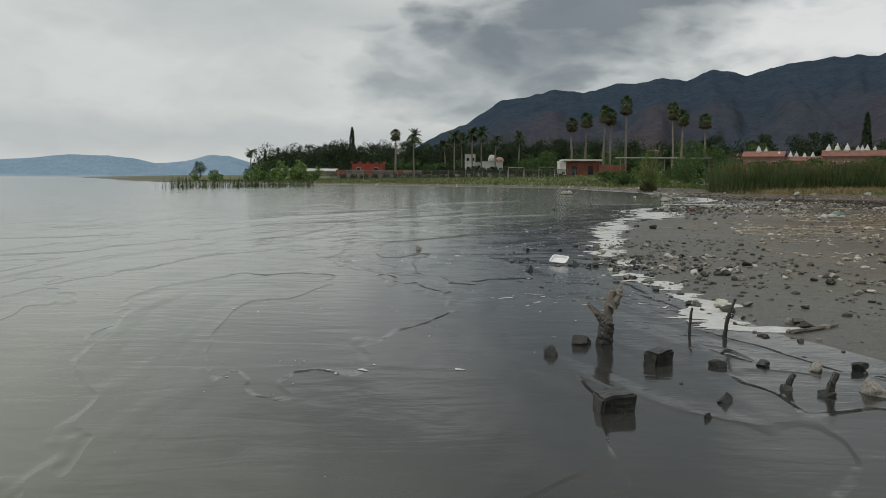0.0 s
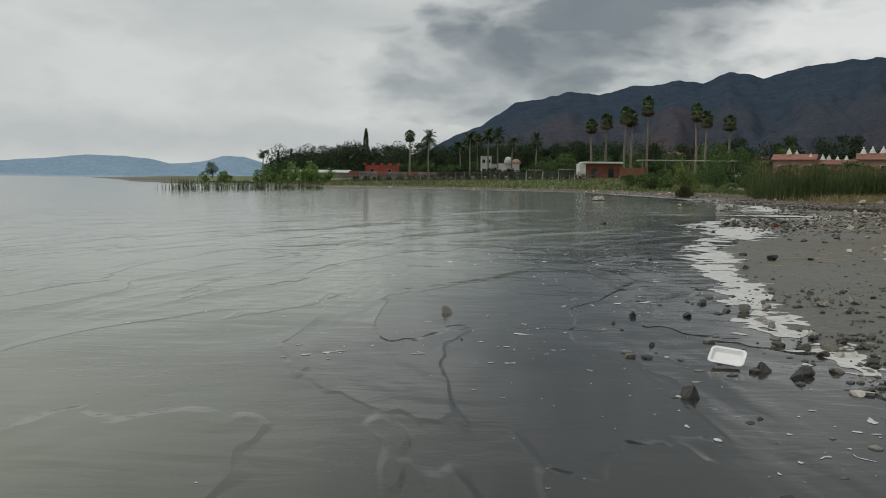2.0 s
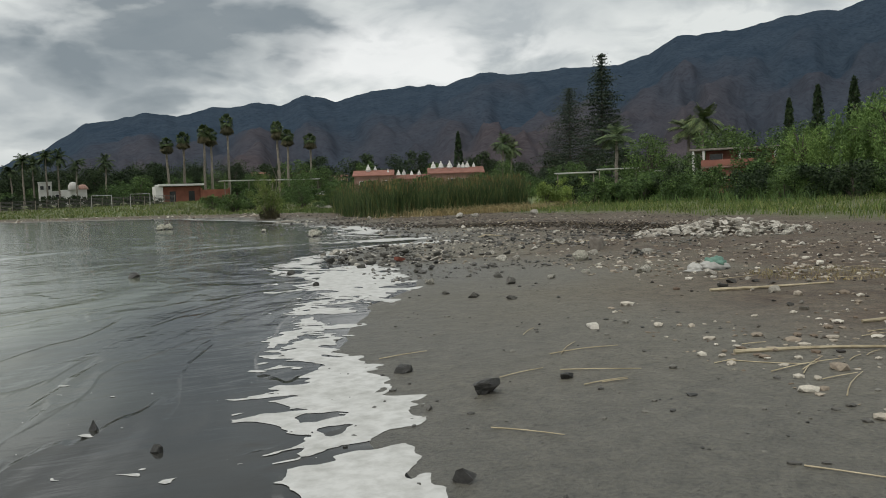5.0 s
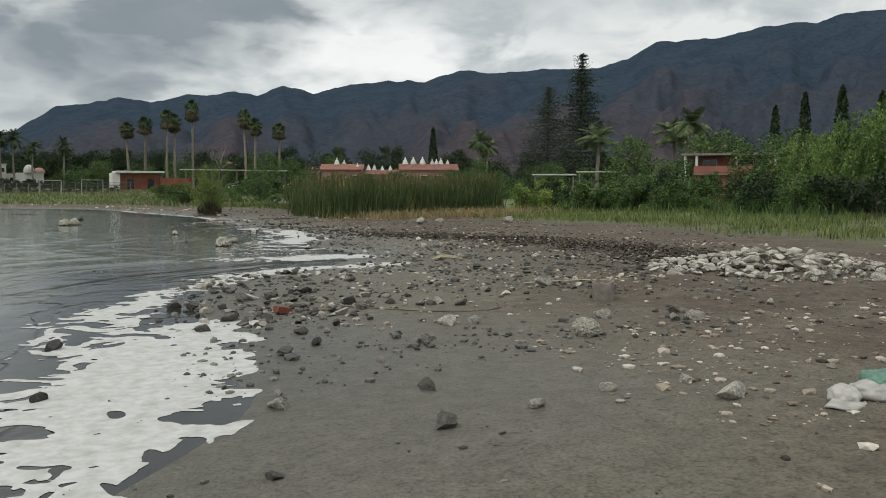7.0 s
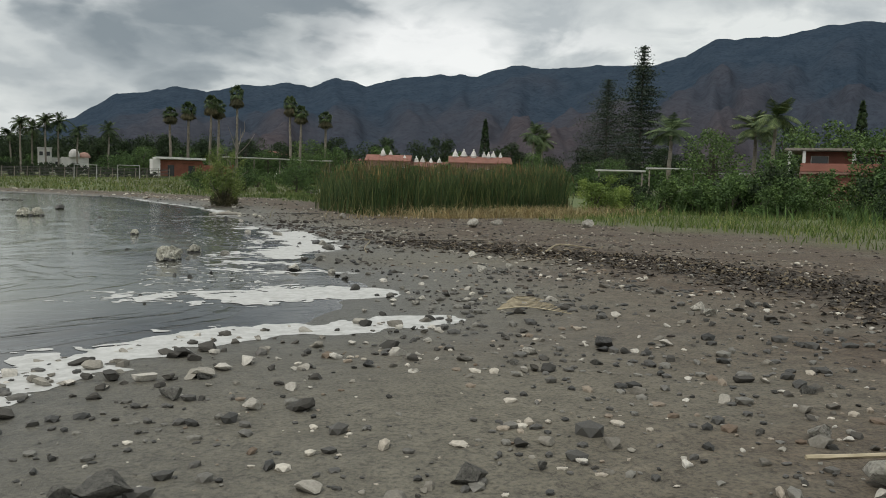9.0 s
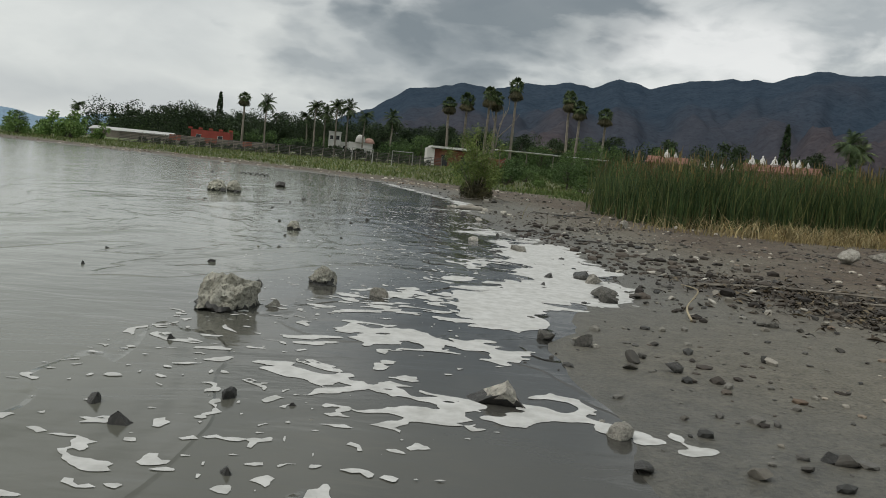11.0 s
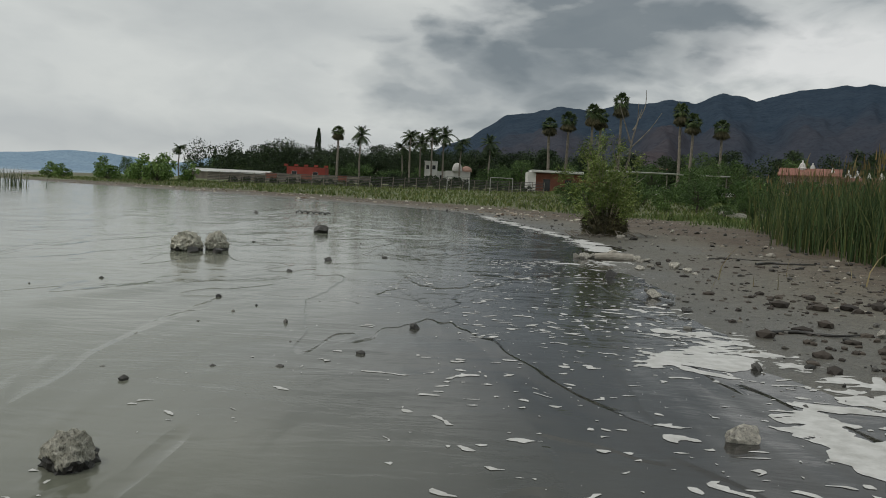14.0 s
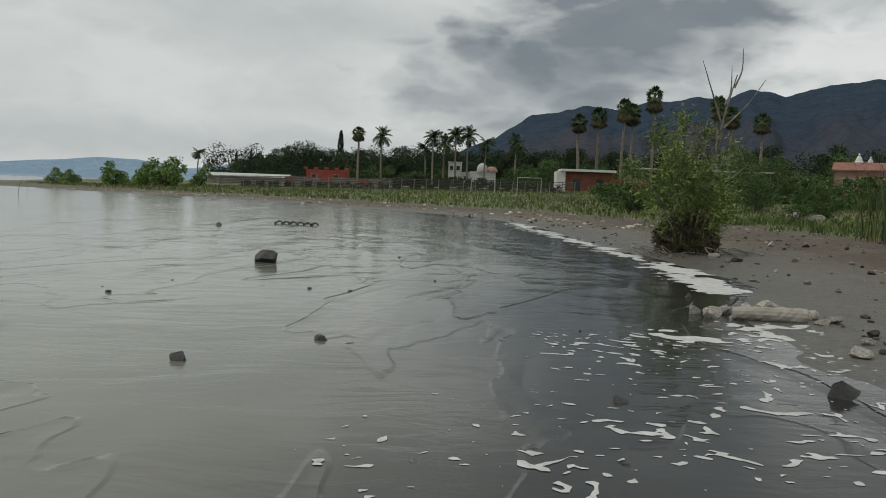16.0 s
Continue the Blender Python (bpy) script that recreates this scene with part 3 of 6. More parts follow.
def hill_range(name, line, r_foot, r_top, label, mat, rough, n_az, dry_rim):
    az = np.linspace(line[0][0], line[-1][0], n_az)
    el = np.interp(az, [a for a, _ in line], [e for _, e in line])
    el = el + 0.35 * (vnoise(az * 9, az * 0, 8, 19, 3) - 0.5) * np.clip(el / 4, 0, 1)
    cols = np.linspace(0, 1.25, 44)
    verts, dry = [], []
    for a, e in zip(az, el):
        top = r_top * math.tan(radians(e))
        for c in cols:
            r = r_foot + (r_top - r_foot) * c
            x, y = r * math.sin(radians(a)), r * math.cos(radians(a))
            spur = float(vnoise(np.array([a * 13.0 - 60 * c]), np.array([c * 190.0]), 55, 77, 5)[0]) - 0.5
            gully = abs(float(vnoise(np.array([a * 20 + 120 * c]), np.array([c * 150.0]), 45, 83, 4)[0]) - 0.5)
            if c <= 1:
                prof = 0.30 * c + 0.70 * c ** 2.1
                h = top * prof + rough * top * c * (1 - c) * (1.6 * spur - 0.9 * gully)
            else:
                h = top * (1 - (c - 1) * 2.2)
            verts.append((x, y, h - 2))
            dry.append(min(1, max(0, dry_rim - c * 1.35 + spur * 0.9)))
    m = len(cols)
    faces = [(i * m + j, (i + 1) * m + j, (i + 1) * m + j + 1, i * m + j + 1) for i in range(n_az - 1) for j in range(m - 1)]
    ob = obj(name, verts, faces, mat, smooth=True)
    a = ob.data.attributes.new("dry", "FLOAT", "POINT")
    a.data.foreach_set("value", np.array(dry, dtype=np.float32))
    return tagged(ob, label, "hills", kind="structure")


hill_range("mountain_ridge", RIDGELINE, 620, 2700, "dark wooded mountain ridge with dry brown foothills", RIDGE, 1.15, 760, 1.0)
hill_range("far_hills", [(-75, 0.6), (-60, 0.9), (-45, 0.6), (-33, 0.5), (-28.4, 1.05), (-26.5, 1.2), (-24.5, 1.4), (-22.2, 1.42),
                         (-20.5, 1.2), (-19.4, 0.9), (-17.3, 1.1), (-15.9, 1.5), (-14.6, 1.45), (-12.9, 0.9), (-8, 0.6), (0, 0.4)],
           3500, 4200, "hills across the lake with pale blue haze in their colour", FARHILL_HAZED, 0.2, 160, 0.3)


# ---- stones ----
def rock_mesh(name, seed, mat, detail=2, flat=0.62, lumps=0.0):
    """An angular stone: a ball cut by random planes, one metre long, resting on z = 0."""
    rng = random.Random(seed)
    bm = bmesh.new()
    bmesh.ops.create_icosphere(bm, subdivisions=detail, radius=1.0)
    planes = []
    for _ in range(11):
        n = Vector((rng.gauss(0, 1), rng.gauss(0, 1), rng.gauss(0, 1))).normalized()
        planes.append((n, rng.uniform(0.72, 1.0) if lumps else rng.uniform(0.34, 0.74)))
    off = Vector((seed * 3.1, seed * 1.7, 0))
    for v in bm.verts:
        p = v.co.copy()
        for n, d in planes:
            over = p.dot(n) - d
            if over > 0:
                p -= n * over
        p *= 1 + 0.10 * noise.noise(p * 2.2 + off) + 0.08 * noise.noise(p * 6 + off)
        if lumps:
            p *= 1 + lumps * noise.noise(p * 4.5 + off) + lumps * 0.8 * noise.noise(p * 11 + off)
        v.co = p
    lo = [min(v.co[i] for v in bm.verts) for i in range(3)]
    hi = [max(v.co[i] for v in bm.verts) for i in range(3)]
    wide = rng.uniform(0.56, 0.95)
    for v in bm.verts:
        v.co.x = (v.co.x - (lo[0] + hi[0]) / 2) / (hi[0] - lo[0])
        v.co.y = (v.co.y - (lo[1] + hi[1]) / 2) / (hi[1] - lo[1]) * wide
        v.co.z = (v.co.z - lo[2]) / (hi[2] - lo[2]) * flat
    me = bpy.data.meshes.new(name)
    bm.to_mesh(me)
    bm.free()
    me.materials.append(mat)
    return me


ROCKS = {kind: [rock_mesh("stone", 10 * k + i, mat, 3) for i in range(7)]
         for k, (kind, mat) in enumerate((("p", STONE_PALE), ("g", STONE_GREY), ("d", STONE_WET)))}
ROCKS["b"] = [rock_mesh("boulder", 140 + i, STONE_PITTED, 4, lumps=0.17) for i in range(6)]
LABELS = {"b": "large knobbly pale boulder", "p": "pale weathered limestone rock on the shore mud", "g": "dull grey stone half sunk in mud",
          "d": "dark wet stone at the water's edge"}
rng = random.Random(7)


def stone(x, y, w, kind, h=None, label="", group="loose shore stones", z=None):
    me = rng.choice(ROCKS[kind])
    ob = new("stone", me)
    zg = zat(x, y) if z is None else z
    sink = 0.10 * w
    base = max(zg, -0.05 - 0.1 * w)
    h = (h or rng.uniform(0.34, 0.60) * w) + sink + max(0.0, -base)
    ob.matrix_world = pose(x, y, base - sink, rng.uniform(-8, 8), rng.uniform(-8, 8), rng.uniform(0, 360)) @ Matrix.Diagonal((w, w, h / 0.62, 1))
    return tagged(ob, label or LABELS[kind], "stone", group)


# x, y, width of single stones that stand out
DARK_SOUTH = [(0.75, 5.53, 0.12), (1.03, 5.88, 0.17), (1.55, 4.36, 0.12), (2.16, 4.48, 0.10), (2.65, 5.13, 0.13), (1.99, 4.63, 0.08),
              (1.15, 10.6, 0.16), (1.36, 4.06, 0.07), (-0.25, 12.3, 0.06), (2.09, 5.22, 0.11),
              (1.79, 5.22, 0.12), (2.0, 11.11, 0.11), (1.96, 13.61, 0.09), (1.42, 13.6, 0.12), (1.29, 12.2, 0.06), (2.13, 11.25, 0.14),
              (1.87, 11.34, 0.14), (3.9, 15.32, 0.11), (3.9, 15.56, 0.09), (4.12, 18.12, 0.11), (2.95, 19.38, 0.09), (2.69, 20.07, 0.11),
              (4.86, 20.41, 0.15), (5.68, 19.5, 0.12), (5.03, 19.47, 0.2), (4.14, 30.53, 0.24)]
PALE_SOUTH = [(2.45, 4.54, 0.18), (2.39, 5.11, 0.11), (2.93, 6.77, 0.12), (3.5, 9.54, 0.16), (2.76, 12.62, 0.17), (2.62, 13.24, 0.12),
              (4.05, 14.56, 0.18), (3.61, 14.35, 0.13), (2.61, 13.4, 0.12), (2.58, 13.05, 0.1), (2.64, 14.0, 0.15), (10.6, 24.3, 0.28),
              (7.81, 25.85, 0.22), (9.33, 24.87, 0.13), (10.02, 24.93, 0.14), (10.69, 24.82, 0.13), (13.07, 27.02, 0.25),
              (12.22, 27.62, 0.22), (10.48, 28.21, 0.21), (10.79, 28.13, 0.17), (8.49, 30.94, 0.25), (11.31, 29.86, 0.18), (13.41, 30.43, 0.27),
              (9.7, 27.4, 0.1), (18.66, 30.95, 0.45)]
DARK_MID = [(8.57, 24.79, 0.18), (8.97, 25.76, 0.2), (7.37, 23.76, 0.14), (7.33, 24.44, 0.1), (7.6, 23.24, 0.15), (6.35, 26.85, 0.17),
            (6.55, 28.91, 0.22), (8.48, 29.86, 0.22), (9.12, 31.49, 0.28), (8.35, 31.1, 0.18), (10.06, 31.79, 0.26), (10.18, 29.92, 0.18),
            (11.42, 29.49, 0.17), (9.78, 27.97, 0.11), (8.13, 31.25, 0.22), (9.91, 31.84, 0.16), (8.06, 29.3, 0.22), (13.63, 38.55, 0.16),
            (13.91, 39.81, 0.13), (13.77, 37.67, 0.08), (15.4, 45.3, 0.3), (14.42, 42.74, 0.15), (14.16, 42.92, 0.17), (15.34, 44.98, 0.2)]
PALE_NORTH = [(24.28, 53.45, 0.45), (16.47, 40.14, 0.22), (15.47, 37.5, 0.17), (14.13, 37.4, 0.12), (13.86, 36.99, 0.11), (17.26, 40.57, 0.17),
              (17.65, 42.7, 0.25), (26.75, 51.38, 0.5), (14.43, 42.82, 0.15), (15.66, 46.55, 0.24), (22.5, 51.93, 0.5), (13.99, 40.67, 0.13),
              (20.4, 59.1, 0.38), (13.0, 44.3, 0.2), (15.97, 57.19, 0.21), (16.7, 61.1, 0.2),
              (17.43, 61.5, 0.2), (17.05, 61.68, 0.16), (17.49, 60.9, 0.17), (33.2, 105.0, 1.1), (31.4, 98.0, 1.2)]
DARK_NORTH = [(13.94, 40.22, 0.12), (14.45, 40.75, 0.08), (14.94, 40.43, 0.12), (11.73, 40.44, 0.11), (12.11, 40.92, 0.11), (11.55, 40.73, 0.09),
              (12.24, 39.97, 0.08), (11.62, 42.05, 0.09), (11.89, 44.41, 0.13), (11.28, 45.7, 0.09), (15.63, 46.89, 0.3), (15.14, 46.71, 0.14),
              (14.9, 45.97, 0.1), (14.33, 45.43, 0.07), (15.02, 49.36, 0.13), (11.76, 49.17, 0.06), (12.61, 49.55, 0.07), (10.22, 67.2, 0.36),
              (11.49, 59.91, 0.14), (11.24, 58.05, 0.11), (12.32, 60.85, 0.13), (6.14, 77.8, 0.28), (14.43, 59.3, 0.12), (16.01, 55.93, 0.13),
              (13.11, 54.01, 0.09), (11.53, 54.87, 0.06), (15.93, 59.66, 0.19)]
for rows, kind in ((DARK_SOUTH, "d"), (PALE_SOUTH, "p"), (DARK_MID, "g"), (PALE_NORTH, "p"), (DARK_NORTH, "d")):
    for x, y, w in rows:
        stone(x, y, w, kind, group="single shore stones")
stone(14.9, 51.1, 0.20, "p", 0.09, "small pinkish white stone in the foam", "single shore stones")
stone(15.47, 50.03, 0.42, "p", 0.10, "low flat pale stone at the edge of the foam", "single shore stones")
stone(11.29, 26.76, 0.34, "b", 0.19, "pitted white limestone lump on wet mud", "single shore stones")


# boulders that stand out of the lake
def boulder(x, y, w, kind, h, label, rise=0.045):
    """A rock in the lake, with a dark wet foot where the waves reach."""
    ob = stone(x, y, w, kind, h, label, "boulders in the water")
    ob.name = "boulder"
    bm = bmesh.new()
    bm.from_mesh(ob.data)
    m = ob.matrix_world
    dry = [f for f in bm.faces if (m @ f.calc_center_median()).z > rise * (1 + 0.9 * noise.noise(m @ f.calc_center_median() * 14))]
    bmesh.ops.delete(bm, geom=dry, context="FACES")
    for v in bm.verts:
        v.co.x *= 1.02
        v.co.y *= 1.02
    part("wet_foot", bm, STONE_WET, ob, "dark wet foot")
    return ob


boulder(11.8, 43.2, 0.56, "b", 0.29, "pale boulder with dark wet foot standing in shallow water")
stone(12.10, 43.35, 0.15, "p", 0.07, "wet pale stone beside a boulder", "boulders in the water")
boulder(12.47, 44.75, 0.34, "b", 0.18, "pale rounded rock standing in shallow water")
boulder(13.48, 41.16, 0.34, "p", 0.12, "flat pale stone lying in foam")
boulder(11.84, 50.3, 0.26, "b", 0.15, "two-toned rock standing in shallow water")
boulder(9.0, 60.6, 0.82, "b", 0.32, "large pale cracked boulder standing in the lake")
boulder(9.42, 60.85, 0.52, "b", 0.34, "steep pale boulder leaning on a larger one in the lake")
stone(9.25, 60.25, 0.26, "d", 0.10, "low wet stone at the foot of the boulders", "boulders in the water")
stone(9.62, 60.3, 0.20, "d", 0.09, "low wet stone at the foot of the boulders", "boulders in the water")

# heap of pale field stones on the flat
HEAP = []
for i in range(430):
    a, r = rng.uniform(0, 6.283), rng.random() ** 0.6
    x, y = 18.9 + 2.7 * r * math.cos(a) + 0.8 * r * math.sin(a), 30.6 + 2.7 * r * math.sin(a)
    up = max(0.0, 0.40 * (1 - r * 1.15)) * rng.random()
    HEAP.append((y, x, rng.uniform(0.08, 0.26) * (1.15 - 0.35 * r), up))
HEAP.sort()
for y, x, w, up in HEAP[:70]:
    ob = stone(x, y, w, "p", label="pale field stone in a low heap", group="heap of pale stones", z=zat(x, y) + up)
    ob.name = "field_stone"


def stone_bed(name, rows, kinds, label):
    """Stones past counting, as one object."""
    V, F, k = [], [], 0
    coarse = [rock_mesh("heap_part", 70 + i, STONE_PALE, 2) for i in range(6)]
    shapes = [(np.array([v.co[:] for v in me.vertices]), [list(p.vertices) for p in me.polygons]) for me in coarse]
    for me in coarse:
        bpy.data.meshes.remove(me)
    for x, y, w, up in rows:
        bv, bf = rng.choice(shapes)
        m = np.array(pose(x, y, zat(x, y) + up - 0.1 * w, rng.uniform(-15, 15), rng.uniform(-15, 15), rng.uniform(0, 360)))
        q = (bv * [w, w, w * 0.8]) @ m[:3, :3].T + m[:3, 3]
        V.append(q)
        F += [[i + k for i in p] for p in bf]
        k += len(bv)
    return tagged(obj(name, np.concatenate(V), F, kinds), label, "stones", kind="stuff")


def spread(n, draw, wmin, wmax, kinds):
    for _ in range(n):
        x, y = draw()
        w = wmin * (wmax / wmin) ** (rng.random() ** 1.8)
        stone(x, y, w, rng.choice(kinds))


def beside(y0, y1, s0, s1):
    """A place at a chosen distance inland from the waterline."""
    def draw():
        for _ in range(60):
            y = rng.uniform(y0, y1)
            x = rng.uniform(-2, 34)
            s = float(shore_distance(np.array([x]), np.array([y]))[0])
            if s0 < s < s1 and float(vnoise(np.array([x]), np.array([y]), 1.8, 301, 2)[0]) > rng.uniform(0.25, 0.75):
                return x, y
        return x, y
    return draw


spread(36, beside(27.5, 34, -0.3, 3.2), 0.08, 0.24, "ggdp")
spread(36, beside(27, 37, 1.5, 8), 0.08, 0.22, "ggpp")
spread(30, beside(37, 56, 0.3, 5), 0.07, 0.18, "ggdp")
spread(20, beside(58, 84, 0.5, 9), 0.08, 0.30, "ppg")
spread(16, beside(4.5, 15, -0.2, 2.2), 0.06, 0.16, "dgp")
spread(16, beside(36, 80, -5.5, -0.6), 0.05, 0.13, "d")


def bed_rows(n, draw, w0, w1):
    return [(*draw(), w0 * (w1 / w0) ** (rng.random() ** 1.7), 0.0) for _ in range(n)]


# ---- pebbles, shell grit and clods: too many to count ----
def pebble_bed(name, mat, label, zones, seed):
    r = np.random.RandomState(seed)
    base = bmesh.new()
    bmesh.ops.create_icosphere(base, subdivisions=1, radius=0.5)
    bv = np.array([v.co[:] for v in base.verts])
    bf = np.array([[v.index for v in f.verts] for f in base.faces])
    base.free()
    V, F, k = [], [], 0
    for n, x0, x1, y0, y1, s0, s1, w0, w1, flat in zones:
        x, y = r.uniform(x0, x1, n * 6), r.uniform(y0, y1, n * 6)
        s = shore_distance(x, y)
        keep = (s > s0) & (s < s1) & (vnoise(x, y, 1.5, seed + 5) > r.uniform(0.32, 0.72, n * 6))
        x, y = x[keep][:n], y[keep][:n]
        z = ground_z(x, y)
        for px, py, pz in zip(x, y, z):
            w = w0 * (w1 / w0) ** (r.rand() ** 2)
            a = r.uniform(0, 6.283)
            sc = np.array([w, w * r.uniform(0.45, 0.9), w * flat * r.uniform(0.5, 1.1)])
            q = bv * (1 + r.uniform(-0.22, 0.22, (len(bv), 1))) * sc
            c, sn = math.cos(a), math.sin(a)
            q = np.stack([q[:, 0] * c - q[:, 1] * sn, q[:, 0] * sn + q[:, 1] * c, q[:, 2]], 1)
            V.append(q + [px, py, max(pz, -0.01) + sc[2] * 0.22])
            F.append(bf + k)
            k += len(bv)
    ob = obj(name, np.concatenate(V), np.concatenate(F).tolist(), mat)
    return tagged(ob, label, "pebbles", kind="stuff")


def grit(name, stops, rough):
    m, nt, b = shader(name, rough)
    g = nt.nodes.new("ShaderNodeNewGeometry")
    c = ramp(nt, g.outputs["Random Per Island"], stops)
    v = coords(nt)
    c = mixed(nt, 0.6, c, ramp(nt, noisy(nt, v, 60, 4), [(0.3, (0.6, 0.6, 0.6)), (0.7, (1.2, 1.2, 1.2))]), "MULTIPLY")
    nt.links.new(c, b.inputs["Base Color"])
    bump(nt, b, noisy(nt, v, 120, 3), 0.4, 0.005)
    return m


DARK_GRIT = grit("dark_pebbles", [(0, (0.03, 0.03, 0.027)), (0.6, (0.10, 0.095, 0.085)), (1, (0.22, 0.21, 0.18))], 0.55)
PALE_GRIT = grit("pale_litter", [(0, (0.14, 0.10, 0.07)), (0.45, (0.32, 0.27, 0.21)), (1, (0.62, 0.58, 0.50))], 0.85)
CLODS = grit("mud_clods", [(0, (0.022, 0.018, 0.015)), (1, (0.10, 0.082, 0.065))], 0.8)
pebble_bed("pebbles", DARK_GRIT, "small dark and grey pebbles strewn over wet mud",
           [(700, 1, 7, 4, 16, -0.5, 2.6, 0.03, 0.12, 0.6), (330, 0.8, 4.5, 8, 15, -1.7, 1.0, 0.03, 0.12, 0.7), (420, 6, 18, 27, 37, -0.4, 7, 0.05, 0.18, 0.6), (1700, 5, 18, 26.2, 40, -0.6, 8, 0.025, 0.13, 0.6),
            (1500, 12, 24, 36, 60, -0.4, 8, 0.025, 0.12, 0.6), (320, 3, 9, 15, 25, -0.2, 4, 0.02, 0.08, 0.5),
            (800, 12, 30, 60, 100, -0.3, 10, 0.03, 0.18, 0.6), (120, 4, 18, 36, 95, -9, -0.4, 0.03, 0.09, 0.8)], 101)
pebble_bed("shell_litter", PALE_GRIT, "pale broken stone, shell and straw litter on brown silt",
           [(4600, 4, 20, 7, 27, 2.6, 14, 0.025, 0.16, 0.45), (1700, 8, 24, 28.2, 42, 1.2, 12, 0.02, 0.13, 0.5),
            (1100, 15, 30, 40, 70, 2.0, 12, 0.02, 0.14, 0.5), (1300, -30, 36, 85, 140, 0.4, 10, 0.08, 0.4, 0.5)], 202)
pebble_bed("mud_clods", CLODS, "dark crumbs and clods of trodden silt",
           [(2000, 5, 24, 9, 40, 3.4, 14, 0.02, 0.13, 0.45), (2600, 14, 30, 37, 66, 0.6, 13, 0.03, 0.17, 0.4), (330, 15.4, 20, 44, 58, 0.3, 3.2, 0.06, 0.26, 0.55)], 303)

stone_bed("stone_heap", [(x, y, w, up) for y, x, w, up in HEAP[70:]], grit("heap_stones", [(0, (0.24, 0.22, 0.18)), (0.5, (0.42, 0.39, 0.34)), (1, (0.60, 0.57, 0.51))], 0.85),
          "low heap of pale field stones on the mud flat")
stone_bed("broken_stones", bed_rows(330, beside(29.0, 36, -0.5, 3), 0.05, 0.20) + bed_rows(480, beside(29.0, 37, 1.6, 10), 0.04, 0.17) + bed_rows(420, beside(35, 54, 0.2, 6), 0.04, 0.16) + bed_rows(240, beside(5, 12.6, -0.3, 2.4), 0.05, 0.16)
          + bed_rows(320, beside(8, 26, 4.2, 10), 0.05, 0.20)
          + bed_rows(90, beside(60, 90, 0.3, 9), 0.08, 0.3), grit("broken_stone", [(0, (0.022, 0.021, 0.018)), (0.4, (0.085, 0.078, 0.066)), (0.65, (0.26, 0.24, 0.20)), (1, (0.58, 0.55, 0.49))], 0.8),
          "broken grey and pale stones strewn along the shore")

# ---- driftwood, stakes and rubbish ----
WOOD_GREY = plain("weathered_wood", (0.13, 0.115, 0.095), (0.30, 0.27, 0.22), 5, 0.85, 60, 0.6, 0.01)
WOOD_WET = plain("black_wet_wood", (0.018, 0.017, 0.015), (0.06, 0.055, 0.048), 9, 0.4, 50, 0.6, 0.01)
STRAW = plain("dry_straw", (0.30, 0.25, 0.16), (0.50, 0.43, 0.30), 8, 0.8, 60, 0.3, 0.004)


def tube(bm, points, radii, sides=8, wob=0.0, seed=0):
    """A bent, tapering rod through the points."""
    pts = [Vector(p) for p in points]
    rings = []
    r_ = random.Random(seed)
    for i, p in enumerate(pts):
        d = (pts[min(i + 1, len(pts) - 1)] - pts[max(i - 1, 0)]).normalized()
        side = d.cross(Vector((0, 0, 1)))
        side = side.normalized() if side.length > 0.05 else Vector((1, 0, 0))
        up = side.cross(d).normalized()
        ring = []
        for k in range(sides):
            a = 2 * math.pi * k / sides
            rr = radii[i] * (1 + wob * r_.uniform(-1, 1))
            ring.append(bm.verts.new(p + side * math.cos(a) * rr + up * math.sin(a) * rr))
        rings.append(ring)
    for r0, r1 in zip(rings, rings[1:]):
        for k in range(sides):
            bm.faces.new((r0[k], r0[(k + 1) % sides], r1[(k + 1) % sides], r1[k]))
    bm.faces.new(rings[0][::-1]), bm.faces.new(rings[-1])


def stem(points, r0, r1, steps=7, wob=0.12, seed=0, bm=None, sides=8):
    bm = bm or bmesh.new()
    pts = [Vector(p) for p in points]
    fine, rad = [], []
    n = (len(pts) - 1) * steps
    for i in range(n + 1):
        t = i / steps
        k = min(int(t), len(pts) - 2)
        f = t - k
        p0, p1, p2, p3 = pts[max(k - 1, 0)], pts[k], pts[k + 1], pts[min(k + 2, len(pts) - 1)]
        fine.append(0.5 * ((2 * p1) + (p2 - p0) * f + (2 * p0 - 5 * p1 + 4 * p2 - p3) * f * f + (3 * p1 - p0 - 3 * p2 + p3) * f ** 3))
        rad.append(r0 + (r1 - r0) * i / n)
    tube(bm, fine, rad, sides, wob, seed)
    return bm


def thing(name, x, y, z, label, category, group="", rz=0.0):
    e = new(name)
    e.matrix_world = pose(x, y, z, 0, 0, rz)
    return tagged(e, label, category, group)


stump = thing("tree_stump", 1.18, 5.88, -0.06, "forked grey dead tree stump standing in shallow water", "stump")
part("trunk", stem([(0, 0, 0), (0.015, 0, 0.12), (0.03, 0.01, 0.28), (0.06, 0.0, 0.46)], 0.058, 0.026, wob=0.12, seed=3, sides=12), WOOD_GREY, stump)
part("wet_foot", stem([(0.0, 0, -0.02), (0.012, 0, 0.12), (0.026, 0.01, 0.22)], 0.066, 0.054, wob=0.09, seed=4, sides=12), WOOD_WET, stump, "black wet foot of the stump")
part("branch", stem([(-0.0, 0, 0.24), (-0.06, 0.0, 0.30), (-0.12, 0.01, 0.37)], 0.035, 0.012, wob=0.2, seed=5), WOOD_GREY, stump)
part("branch", stem([(0.05, 0, 0.34), (0.10, 0.0, 0.42), (0.12, 0.01, 0.50)], 0.045, 0.012, wob=0.25, seed=6), WOOD_GREY, stump)
